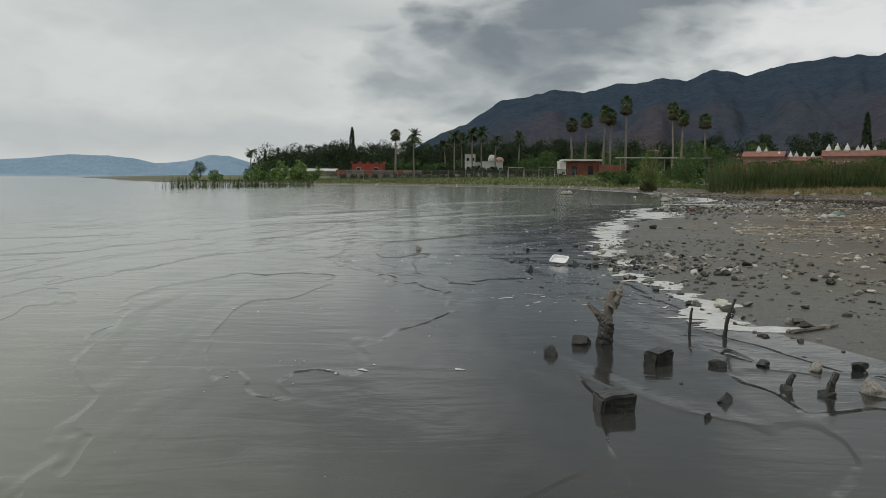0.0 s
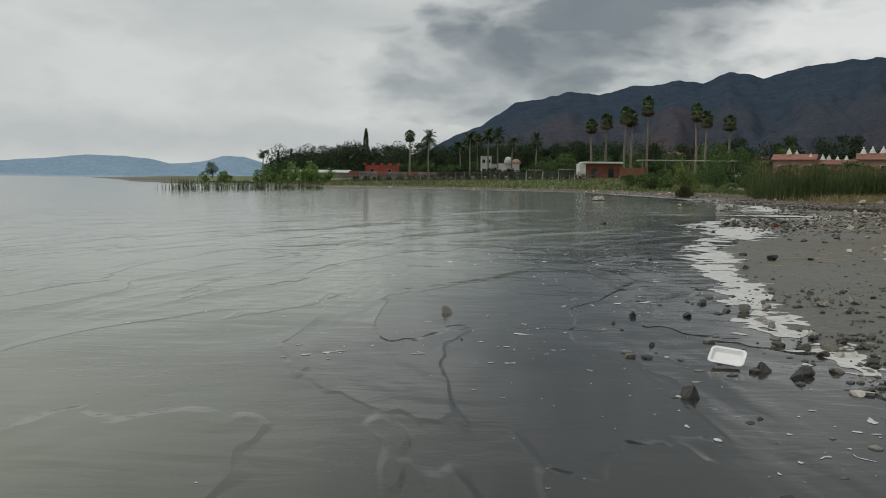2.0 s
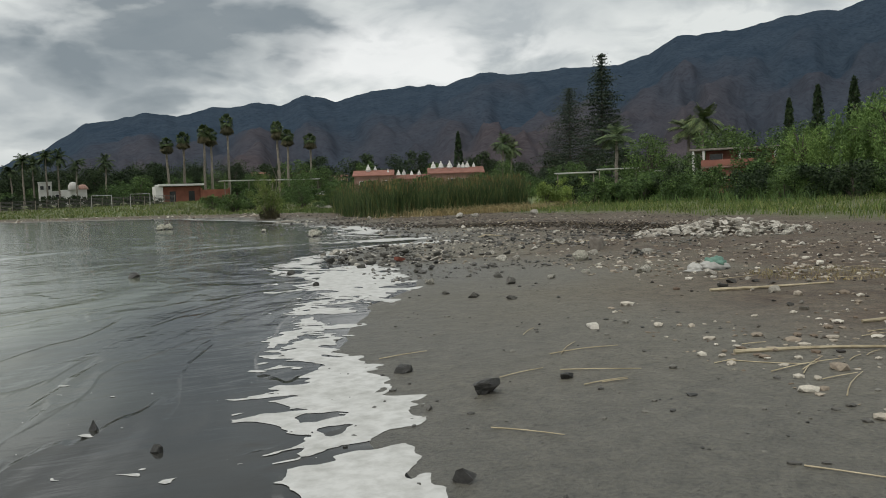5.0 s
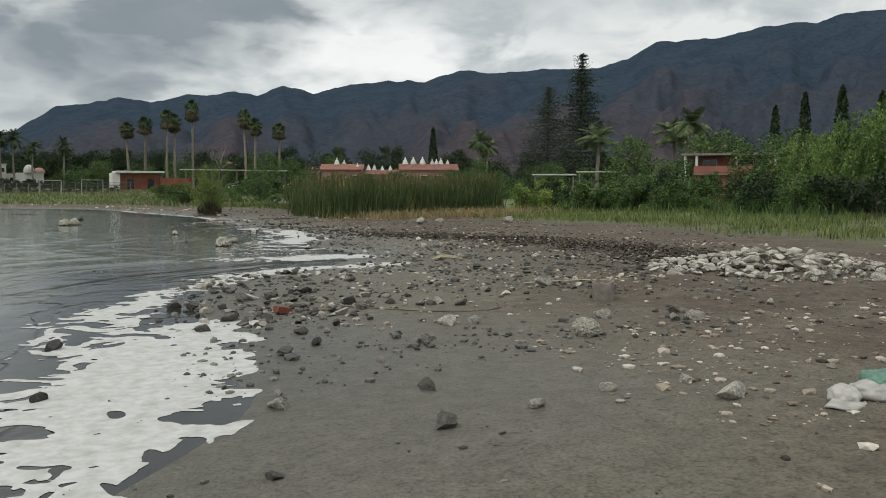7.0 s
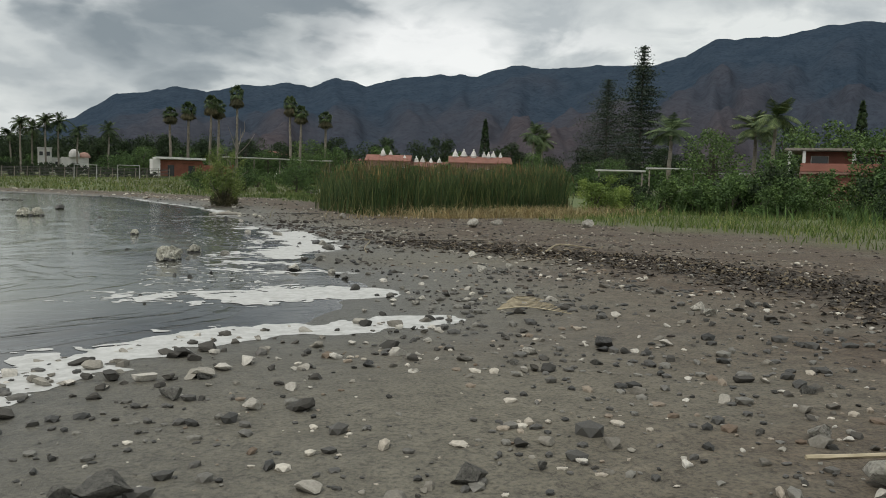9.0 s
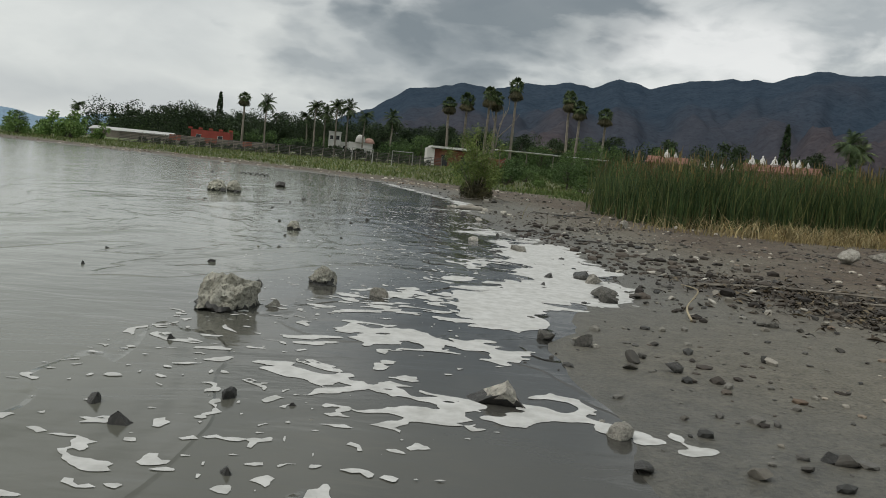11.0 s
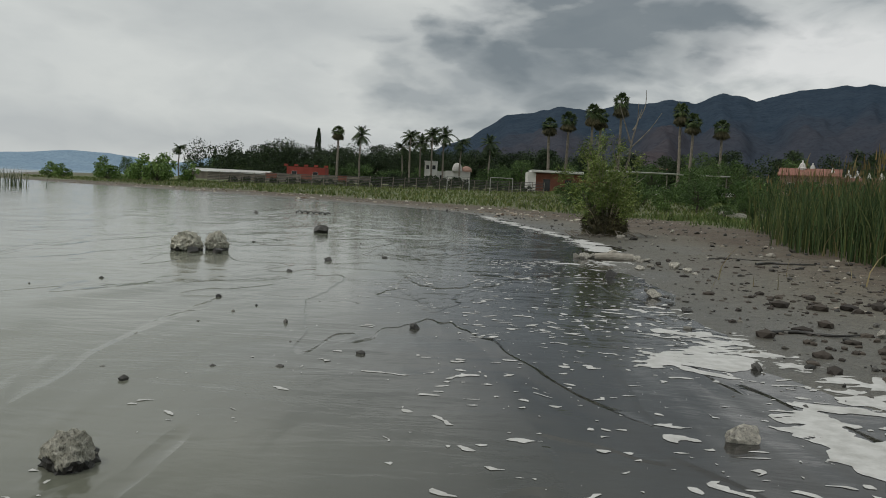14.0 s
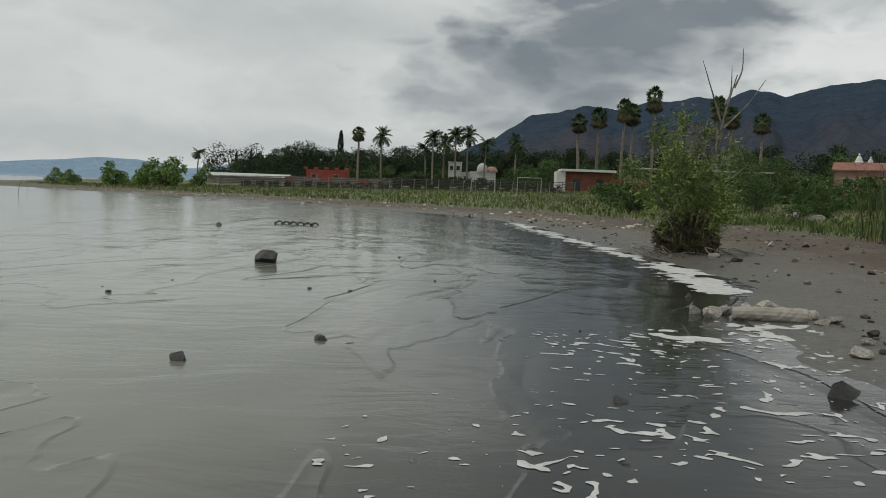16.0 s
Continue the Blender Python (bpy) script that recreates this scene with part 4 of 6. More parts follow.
for x, y, h, r, dx in ((1.96, 6.39, 0.22, 0.016, 0.02), (2.15, 6.17, 0.32, 0.018, 0.09), (2.17, 4.50, 0.16, 0.03, 0.05),
                       (2.0, 4.66, 0.12, 0.025, 0.05), (1.40, 4.75, 0.06, 0.02, 0.03), (-2.72, 6.2, 0.13, 0.014, 0.03), (-4.18, 7.92, 0.07, 0.02, 0.01)):
    ob = part("wooden_stake", stem([(0, 0, -0.12), (dx * 0.4, 0, h * 0.5), (dx, 0.0, h)], r, r * 0.55, wob=0.22, seed=int(x * 90)), WOOD_WET)
    ob.matrix_world = pose(x, y, min(0, zat(x, y)))
    tagged(ob, "black rotten wooden stake standing in the shallows", "stake", "rotten stakes")


def bevelled_box(sx, sy, sz, bev, seed=0, rough=0.0):
    bm = bmesh.new()
    bmesh.ops.create_cube(bm, size=1.0)
    bmesh.ops.scale(bm, vec=(sx, sy, sz), verts=bm.verts)
    bmesh.ops.bevel(bm, geom=bm.edges[:], offset=bev, segments=2, affect="EDGES")
    if rough:
        bmesh.ops.subdivide_edges(bm, edges=[e for e in bm.edges if e.calc_length() > bev * 2.5], cuts=2, use_grid_fill=True)
        for v in bm.verts:
            v.co += rough * noise.noise_vector(v.co * 14 + Vector((seed, 0, 0)))
    bmesh.ops.translate(bm, vec=(0, 0, sz / 2), verts=bm.verts)
    return bm


for x, y, w, rz in ((0.91, 4.2, 0.19, 12), (1.42, 5.28, 0.17, 40)):
    ob = part("masonry_block", bevelled_box(w, w * 0.72, 0.17, 0.012, int(x * 10), 0.018), STONE_WET)
    ob.matrix_world = pose(x, y, -0.075, 3, -4, rz)
    tagged(ob, "broken dark masonry block standing in the water", "block", "masonry blocks")
BRICK = plain("red_brick", (0.17, 0.052, 0.034), (0.25, 0.088, 0.060), 12, 0.85, 60, 0.5, 0.01)
ob = part("loose_brick", bevelled_box(0.23, 0.125, 0.085, 0.012, 5, 0.005), BRICK)
ob.matrix_world = pose(9.21, 30.1, zat(9.21, 30.1) + 0.004, 4, 10, 24)
tagged(ob, "worn red clay brick lying on mud", "brick")

STYRO = plain("white_tray_foam", (0.72, 0.72, 0.71), (0.80, 0.80, 0.79), 20, 0.5, 150, 0.1, 0.002, spread=0.05)


def food_tray():
    def ring(sx, sy, z, r, n=6):
        pts = []
        for cx, cy, a0 in ((1, 1, 0), (-1, 1, 90), (-1, -1, 180), (1, -1, 270)):
            for i in range(n + 1):
                a = radians(a0 + 90 * i / n)
                pts.append((cx * (sx / 2 - r) + r * math.cos(a), cy * (sy / 2 - r) + r * math.sin(a), z))
        return pts
    loops = [ring(0.19, 0.13, 0.004, 0.02), ring(0.215, 0.155, 0.034, 0.03), ring(0.25, 0.19, 0.036, 0.038), ring(0.252, 0.192, 0.031, 0.038),
             ring(0.222, 0.162, 0.026, 0.03), ring(0.196, 0.136, 0.0, 0.02)]
    v = [p for lp in loops for p in lp]
    n = len(loops[0])
    f = [(k * n + i, k * n + (i + 1) % n, (k + 1) * n + (i + 1) % n, (k + 1) * n + i) for k in range(len(loops) - 1) for i in range(n)]
    f += [tuple(range(n))[::-1], tuple(range(5 * n, 6 * n))]
    return obj("food_tray", v, f, STYRO)


tray = food_tray()
tray.matrix_world = pose(1.66, 11.5, 0.045, 27, 4, -28)
tagged(tray, "empty white plastic foam food tray on the wet edge", "tray")

CONCRETE = plain("old_concrete", (0.20, 0.175, 0.15), (0.33, 0.30, 0.26), 9, 0.9, 50, 0.6, 0.012)


def pot():
    bm = bmesh.new()
    prof = [(0.0, 0.0), (0.13, 0.0), (0.145, 0.02), (0.155, 0.24), (0.15, 0.27), (0.125, 0.272), (0.115, 0.22), (0.11, 0.10), (0.0, 0.09)]
    n, rings = 20, []
    for r, z in prof:
        if r == 0:
            rings.append([bm.verts.new((0, 0, z))])
        else:
            rings.append([bm.verts.new((r * math.cos(6.2832 * k / n) * (1 + 0.03 * math.sin(k * 2.3)), r * math.sin(6.2832 * k / n), z + 0.012 * math.sin(k * 1.7) * (z > 0.2))) for k in range(n)])
    for a, b_ in zip(rings, rings[1:]):
        for k in range(n):
            q = [a[k % len(a)], a[(k + 1) % len(a)], b_[(k + 1) % len(b_)], b_[k % len(b_)]]
            q = list(dict.fromkeys(q))
            bm.faces.new(q)
    return bm


ob = part("concrete_pot", pot(), CONCRETE)
ob.matrix_world = pose(13.3, 28.88, zat(13.3, 28.88) - 0.02, 3, -4, 0)
tagged(ob, "broken round concrete pot standing on the mud", "pot")

SACK_WHITE = plain("dirty_white_sack", (0.38, 0.37, 0.34), (0.60, 0.59, 0.56), 10, 0.7, 90, 0.4, 0.01)
SACK_GREEN = plain("green_woven_plastic", (0.10, 0.20, 0.16), (0.16, 0.30, 0.23), 14, 0.55, 120, 0.4, 0.006)


def lump(sx, sy, sz, seed, folds=0.16):
    bm = bmesh.new()
    bmesh.ops.create_icosphere(bm, subdivisions=4, radius=0.5)
    for v in bm.verts:
        p = v.co.copy()
        k = 1 + folds * noise.noise(p * 5 + Vector((seed, 0, 0))) + folds * 0.9 * abs(noise.noise(Vector((p.x * 9, p.y * 4, p.z * 7 + seed))))
        p *= k
        v.co = Vector((p.x * sx, p.y * sy, max(p.z, -0.3) * sz + 0.3 * sz))
    return bm


sack = thing("rubbish_sack", 11.45, 23.75, zat(11.45, 23.75) - 0.01, "torn green and dirty white woven plastic sack on mud", "sack", rz=-20)
part("sack_body", lump(0.46, 0.30, 0.17, 3), SACK_WHITE, sack, smooth=True)
part("sack_mouth", lump(0.20, 0.20, 0.15, 9), SACK_WHITE, sack, smooth=True).location = (-0.31, -0.03, 0)
part("green_wrap", lump(0.30, 0.32, 0.24, 14, 0.35), SACK_GREEN, sack, "torn green woven plastic", smooth=True).location = (0.05, 0.04, 0)
ob = part("plastic_sheet", bevelled_box(0.28, 0.20, 0.014, 0.004, 6, 0.022), SACK_WHITE)
ob.matrix_world = pose(11.02, 23.72, zat(11.02, 23.72), 0, 0, 18)
tagged(ob, "crumpled white plastic sheet lying on mud", "litter")


def stick(points, r0, r1, label, mat=WOOD_GREY, name="driftwood_stick", group="driftwood sticks"):
    x0, y0 = points[0][:2]
    z0 = zat(x0, y0)
    pts = [(x - x0, y - y0, max(zat(x, y), 0) - z0 + (p[0] if p else r0 * 0.8)) for x, y, *p in points]
    ob = part(name, stem(pts, r0, r1, wob=0.15, seed=int(x0 * 70), sides=6), mat)
    ob.matrix_world = pose(x0, y0, z0)
    return tagged(ob, label, "driftwood", group)


stick([(9.96, 30.44), (10.5, 29.6), (11.03, 29.0), (11.4, 28.85), (11.7, 28.95)], 0.012, 0.008, "long thin bent driftwood stick on mud")
stick([(9.93, 30.1), (10.0, 30.42), (10.06, 30.5)], 0.012, 0.008, "short dark driftwood twig on mud", WOOD_WET)
stick([(2.75, 6.32), (3.0, 6.45), (3.25, 6.62)], 0.02, 0.01, "grey driftwood branch lying on stones")
stick([(15.9, 44.2), (15.95, 44.45, 0.10), (16.2, 44.8, 0.22), (16.1, 45.0, 0.25)], 0.012, 0.005, "pale bent twig standing out of mud", STRAW)
stick([(17.2, 47.0), (18.6, 47.3), (20.2, 46.4)], 0.03, 0.012, "long grey branch lying on dark silt")
stick([(18.5, 46.2), (19.6, 46.0), (20.6, 45.4)], 0.02, 0.01, "thin grey branch lying on dark silt")
stick([(19.6, 43.0), (20.1, 43.2, 0.16), (20.6, 42.7, 0.10)], 0.025, 0.012, "bleached forked branch on silt", STRAW)
stick([(13.4, 30.9), (14.1, 30.6), (15.0, 30.3)], 0.014, 0.008, "thin pale stick lying among stones", STRAW)
stick([(7.1, 19.3), (7.9, 18.9), (8.6, 18.2)], 0.018, 0.008, "bleached stick lying on brown silt", STRAW)
stick([(9.0, 19.6), (10.2, 19.2), (11.4, 18.2)], 0.016, 0.008, "bleached stick lying on brown silt", STRAW)
stick([(9.6, 22.0), (10.4, 21.7), (11.0, 21.4)], 0.022, 0.012, "bleached stick lying on brown silt", STRAW)
stick([(18.9, 64.2), (19.4, 64.6), (19.9, 64.3), (20.6, 64.6)], 0.016, 0.008, "dark waterlogged branch on mud", WOOD_WET)
stick([(19.4, 62.9), (19.8, 63.2), (20.2, 63.0), (20.7, 63.2)], 0.026, 0.014, "dark waterlogged branch on mud", WOOD_WET)
stick([(16.3, 54.6), (16.7, 54.75), (17.0, 54.6), (17.3, 54.7)], 0.022, 0.010, "dark waterlogged branch on mud", WOOD_WET)
stick([(17.3, 53.0), (17.7, 53.2), (18.1, 53.0), (18.5, 53.1)], 0.02, 0.01, "dark waterlogged branch on mud", WOOD_WET)
for i in range(9):
    x, y = 14.55 + 0.05 * i, 36.2 + 0.06 * i
    stick([(x, y), (x + 0.28, y - 0.22 + 0.05 * i, 0.05), (x + 0.62, y - 0.62 + 0.1 * i)], 0.010, 0.005, "dry reed stalk in a small washed-up heap", STRAW,
          "reed_stalk", "washed-up reed stalks")
for i in range(6):
    x, y = 7.2 + 0.25 * i, 80.3 - 0.1 * i
    stick([(x, y, 0.02), (x + 0.1, y + 0.2, 0.08), (x + 0.22, y + 0.1, 0.02)], 0.04, 0.02, "black snag just breaking the water", WOOD_WET, "water_snag", "row of snags in the lake")

BLEACHED = plain("bleached_wood", (0.30, 0.275, 0.23), (0.46, 0.43, 0.375), 6, 0.85, 40, 0.5, 0.01)
log = thing("pale_log", 16.65, 63.0, zat(16.65, 63.0), "pale bleached log lying on the waterline", "log", rz=-14)
part("trunk", stem([(-0.36, 0.02, 0.05), (-0.1, -0.02, 0.07), (0.15, 0.0, 0.07), (0.36, 0.05, 0.06)], 0.07, 0.085, wob=0.07, seed=8, sides=12), BLEACHED, log)
part("branch_stub", stem([(-0.1, 0.06, 0.10), (-0.02, 0.2, 0.15), (0.1, 0.30, 0.10)], 0.06, 0.035, wob=0.1, seed=9), BLEACHED, log)
for dx, dy, w in ((-0.75, 0.1, 0.26), (-0.5, 0.4, 0.24), (-0.1, 0.5, 0.3), (0.3, 0.45, 0.3), (0.65, 0.2, 0.24), (0.85, -0.1, 0.2), (0.62, -0.2, 0.18), (-0.9, 0.35, 0.2)):
    stone(16.65 + dx * 0.75, 63.0 + dy, w * 0.9, "p", label="pale stone packed round a bleached log", group="stones round the log")

# thin pale stalks washed up along the silt
bm, r_ = bmesh.new(), random.Random(515)
for i in range(95):
    k = r_.random()
    x, y = 5.6 + 7.5 * k + r_.gauss(0, 0.7), 17.2 + 5.5 * abs(k - 0.35) + r_.gauss(0, 1.1)
    a, ln = r_.gauss(-0.25, 0.5), r_.uniform(0.15, 0.75)
    dx, dy = ln * math.cos(a), ln * math.sin(a)
    stem([(x + dx * q, y + dy * q + 0.05 * ln * (q == 0.5), zat(x + dx * q, y + dy * q) + 0.010) for q in (0, 0.5, 1)], 0.005, 0.003, 2, 0.1, i, bm, 4)
tagged(part("straw_stalks", bm, STRAW), "thin bleached reed stalks scattered over brown silt", "straw", kind="stuff")
rw = np.random.RandomState(616)
W_ = [(rw.uniform(0, 1, 2), rw.normal(size=2)) for _ in range(5200)]
wx = np.interp([w[0][0] for w in W_], np.linspace(0, 1, len(WRACK)), [p[0] for p in WRACK]) + np.array([w[1][0] for w in W_]) * 0.8
wy = np.interp([w[0][0] for w in W_], np.linspace(0, 1, len(WRACK)), [p[1] for p in WRACK]) + np.array([w[1][1] for w in W_]) * 0.7
wz, ang, ln = ground_z(wx, wy), rw.uniform(0, 6.283, 5200), rw.uniform(0.05, 0.22, 5200)
dx, dy, up = np.cos(ang) * ln, np.sin(ang) * ln, rw.uniform(0.0, 0.05, 5200)
V = np.stack([np.stack([wx, wy, wz + 0.004], 1), np.stack([wx + dx * 0.5 - dy * 0.16, wy + dy * 0.5 + dx * 0.16, wz + up + 0.01], 1),
              np.stack([wx + dx, wy + dy, wz + 0.006], 1), np.stack([wx + dx * 0.5 + dy * 0.16, wy + dy * 0.5 - dx * 0.16, wz + up * 0.6 + 0.012], 1)], 1).reshape(-1, 3)
tagged(obj("wrack", V, np.arange(4 * 5200).reshape(-1, 4).tolist(), grit("rotted_weed", [(0, (0.014, 0.011, 0.008)), (0.7, (0.06, 0.045, 0.03)), (1, (0.20, 0.16, 0.10))], 0.85)),
       "dark rotted weed and straw left by high water", "weed litter", kind="stuff")


# ---- plants ----
BARK = plain("grey_bark", (0.045, 0.038, 0.030), (0.098, 0.084, 0.068), 3, 0.9, 20, 0.7, 0.03)
PALM_BARK = plain("palm_trunk", (0.15, 0.13, 0.105), (0.27, 0.24, 0.20), 3, 0.9, 20, 0.5, 0.03)
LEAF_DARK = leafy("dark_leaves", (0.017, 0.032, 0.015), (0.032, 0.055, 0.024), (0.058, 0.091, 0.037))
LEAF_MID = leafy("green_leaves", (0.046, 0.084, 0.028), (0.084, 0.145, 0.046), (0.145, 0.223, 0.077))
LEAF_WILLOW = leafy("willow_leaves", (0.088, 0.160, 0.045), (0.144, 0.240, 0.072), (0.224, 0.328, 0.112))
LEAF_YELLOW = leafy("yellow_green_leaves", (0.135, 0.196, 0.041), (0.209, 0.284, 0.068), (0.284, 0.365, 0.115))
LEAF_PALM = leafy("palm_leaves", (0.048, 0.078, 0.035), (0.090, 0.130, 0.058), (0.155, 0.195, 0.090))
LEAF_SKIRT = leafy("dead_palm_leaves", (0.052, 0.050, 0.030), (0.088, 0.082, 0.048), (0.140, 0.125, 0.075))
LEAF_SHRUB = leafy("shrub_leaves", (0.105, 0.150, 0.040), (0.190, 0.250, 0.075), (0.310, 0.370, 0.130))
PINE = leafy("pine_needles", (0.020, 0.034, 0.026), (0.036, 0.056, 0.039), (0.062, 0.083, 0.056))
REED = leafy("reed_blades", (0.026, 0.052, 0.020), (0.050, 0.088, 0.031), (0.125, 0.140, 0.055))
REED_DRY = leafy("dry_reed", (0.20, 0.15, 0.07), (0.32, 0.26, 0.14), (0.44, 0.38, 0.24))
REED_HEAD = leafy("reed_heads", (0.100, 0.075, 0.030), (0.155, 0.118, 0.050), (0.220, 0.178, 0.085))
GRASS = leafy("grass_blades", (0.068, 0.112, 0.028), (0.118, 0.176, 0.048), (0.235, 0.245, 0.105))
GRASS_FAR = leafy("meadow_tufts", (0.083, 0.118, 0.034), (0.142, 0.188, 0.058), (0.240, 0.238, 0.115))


def leaf_mesh(P, size, rr, droop=0.0, slim=0.55):
    """Pointed leaves, one at each place, turned at random."""
    n = len(P)
    d = rr.normal(size=(n, 3))
    d[:, 2] = d[:, 2] * 0.7 - droop
    d /= np.linalg.norm(d, axis=1)[:, None]
    e = np.cross(d, rr.normal(size=(n, 3)))
    e /= np.linalg.norm(e, axis=1)[:, None] + 1e-9
    L = (size * rr.uniform(0.6, 1.3, n))[:, None]
    q = np.stack([P - d * L * 0.5, P + e * L * slim * 0.5, P + d * L * 0.5, P - e * L * slim * 0.5], 1)
    return q.reshape(-1, 3), (np.arange(4 * n).reshape(n, 4)).tolist()


def clump_points(clumps, n, rr, shell=0.55):
    vol = np.array([c[3] * c[4] * c[5] for c in clumps]) ** 0.7
    idx = rr.choice(len(clumps), n, p=vol / vol.sum())
    C = np.array(clumps)[idx]
    d = rr.normal(size=(n, 3))
    d /= np.linalg.norm(d, axis=1)[:, None]
    r = shell + (1 - shell) * rr.rand(n)
    r *= rr.choice([1.0, 0.6, 1.14], n, p=[0.7, 0.18, 0.12])
    return C[:, :3] + d * C[:, 3:] * r[:, None]


def broad_tree(name, h, w, seed, mat, leaf, n, label, category="tree", trunk=0.35, droop=0.1):
    rr, r_ = np.random.RandomState(seed), random.Random(seed)
    t = thing(name, 0, 0, 0, label, category)
    bm = stem([(0, 0, -0.4), (0.1 * w * r_.uniform(-1, 1), 0, h * trunk * 0.6), (0, 0.05 * w, h * 0.6)], 0.028 * h + 0.05, 0.02 * h, seed=seed)
    clumps = []
    k = 15
    for i in range(k):
        a, u = 6.283 * i / k * 2.4 + r_.uniform(-0.4, 0.4), r_.uniform(0, 1)
        rad = w * 0.5 * (0.25 + 0.55 * math.sin(math.pi * (0.18 + 0.75 * u))) * r_.uniform(0.5, 1.0)
        z = h * (trunk + (0.94 - trunk) * u)
        s = w * r_.uniform(0.15, 0.27) * (1.1 - 0.35 * u)
        c = (rad * math.cos(a), rad * math.sin(a), z - s * 0.4, s, s, s * 0.8)
        clumps.append(c)
        if i % 2 == 0:
            stem([(0, 0, h * trunk * 0.7), (c[0] * 0.5, c[1] * 0.5, (h * trunk + z) / 2), (c[0], c[1], c[2])], 0.012 * h, 0.004 * h, 4, seed=i, bm=bm, sides=5)
    part("trunk", bm, BARK, t)
    v, f = leaf_mesh(clump_points(clumps, n, rr), leaf, rr, droop)
    obj("crown", v, f, mat, t)
    return t


def willow_tree(name, h, w, seed, label):
    rr, r_ = np.random.RandomState(seed), random.Random(seed)
    t = thing(name, 0, 0, 0, label, "tree")
    bm = stem([(0, 0, -0.4), (0.2, 0, h * 0.3), (0, 0.2, h * 0.65)], 0.04 * h, 0.02 * h, seed=seed)
    P = []
    lobes = [(r_.uniform(0, 6.283), w * 0.46 * math.sqrt(r_.random()), r_.uniform(0.86, 1.06)) for _ in range(13)]
    for i in range(130):
        la, lr, lift = lobes[i % 13]
        q, b_ = w * 0.15 * math.sqrt(r_.random()), r_.uniform(0, 6.283)
        px, py = lr * math.cos(la) + q * math.cos(b_), lr * math.sin(la) + q * math.sin(b_)
        a, rad = math.atan2(py, px), math.hypot(px, py)
        top = h * (0.62 + 0.38 * math.cos(min(rad / (w * 0.5), 1.1) * 1.35)) * lift * (1.04 - 0.25 * (q / (w * 0.15)) ** 2)
        ln = h * r_.uniform(0.25, 0.6)
        if i % 6 == 0:
            stem([(0, 0, h * 0.4), (rad * 0.5 * math.cos(a), rad * 0.5 * math.sin(a), top * 0.85), (rad * math.cos(a), rad * math.sin(a), top * 0.96)], 0.012 * h, 0.004 * h, 4, seed=i, bm=bm, sides=5)
        m = 110
        s = rr.rand(m)
        fan = 0.12 * w * (0.35 + s * 0.5)
        P.append(np.stack([rad * math.cos(a) * (1 + 0.1 * s) + rr.normal(size=m) * fan * 0.32, rad * math.sin(a) * (1 + 0.1 * s) + rr.normal(size=m) * fan * 0.32,
                           np.maximum(top - ln * s, 0.25)], 1))
    part("trunk", bm, BARK, t)
    v, f = leaf_mesh(np.concatenate(P), 0.28, rr, 1.3, 0.32)
    obj("crown", v, f, LEAF_WILLOW, t)
    return t


def cypress_tree(name, h, w, seed, label):
    rr = np.random.RandomState(seed)
    t = thing(name, 0, 0, 0, label, "tree")
    part("trunk", stem([(0, 0, -0.3), (0, 0, h * 0.5), (0, 0, h * 0.9)], 0.02 * h, 0.005 * h, seed=seed), BARK, t)
    n = 1500
    u = rr.rand(n)
    rad = w * 0.5 * np.minimum(1, u * 7) * (1 - u) ** 0.6 * (0.75 + 0.35 * rr.rand(n))
    a = rr.uniform(0, 6.283, n)
    v, f = leaf_mesh(np.stack([rad * np.cos(a), rad * np.sin(a), 0.3 + u * (h - 0.3)], 1), 0.05 * h, rr, -0.9, 0.4)
    obj("crown", v, f, LEAF_DARK, t)
    return t


def fan_palm(name, h, seed, label, skirt=True):
    rr, r_ = np.random.RandomState(seed), random.Random(seed)
    t = thing(name, 0, 0, 0, label, "palm tree")
    part("trunk", stem([(0, 0, -0.3), (0.1, 0, h * 0.35), (-0.1, 0.1, h * 0.7), (0, 0, h)], 0.34, 0.20, seed=seed, wob=0.06, sides=9), PALM_BARK, t)

    def fans(count, lo, hi, reach, drop):
        V, F = [], []
        for i in range(count):
            az, el = r_.uniform(0, 6.283), radians(r_.uniform(lo, hi))
            d = Vector((math.cos(az) * math.cos(el), math.sin(az) * math.cos(el), math.sin(el)))
            c = Vector((0, 0, h)) + d * reach * r_.uniform(0.55, 0.8)
            side = d.cross(Vector((0, 0, 1))).normalized()
            up = side.cross(d)
            for k in range(9):
                a = radians(-80 + 160 * k / 8)
                tip = c + (d * math.cos(a) + side * math.sin(a)) * reach * 0.6 - Vector((0, 0, drop * reach * (0.15 + 0.25 * abs(math.sin(a))))) + up * 0.05
                b0 = c + (d * math.cos(a) + side * math.sin(a)) * reach * 0.25
                w = (side * math.cos(a) - d * math.sin(a)) * reach * 0.065
                j = len(V)
                V += [c, b0 + w, tip, b0 - w]
                F.append((j, j + 1, j + 2, j + 3))
            j = len(V)
            w = side * 0.04
            V += [Vector((0, 0, h)) + w, Vector((0, 0, h)) - w, c - w, c + w]
            F.append((j, j + 1, j + 2, j + 3))
        return V, F
    obj("crown", *fans(64, -50, 85, 1.5, 1.0), LEAF_PALM, t)
    if skirt:
        obj("dead_skirt", *fans(64, -86, -48, 2.0, 0.8), LEAF_SKIRT, t, "brown hanging dead fronds")
    return t


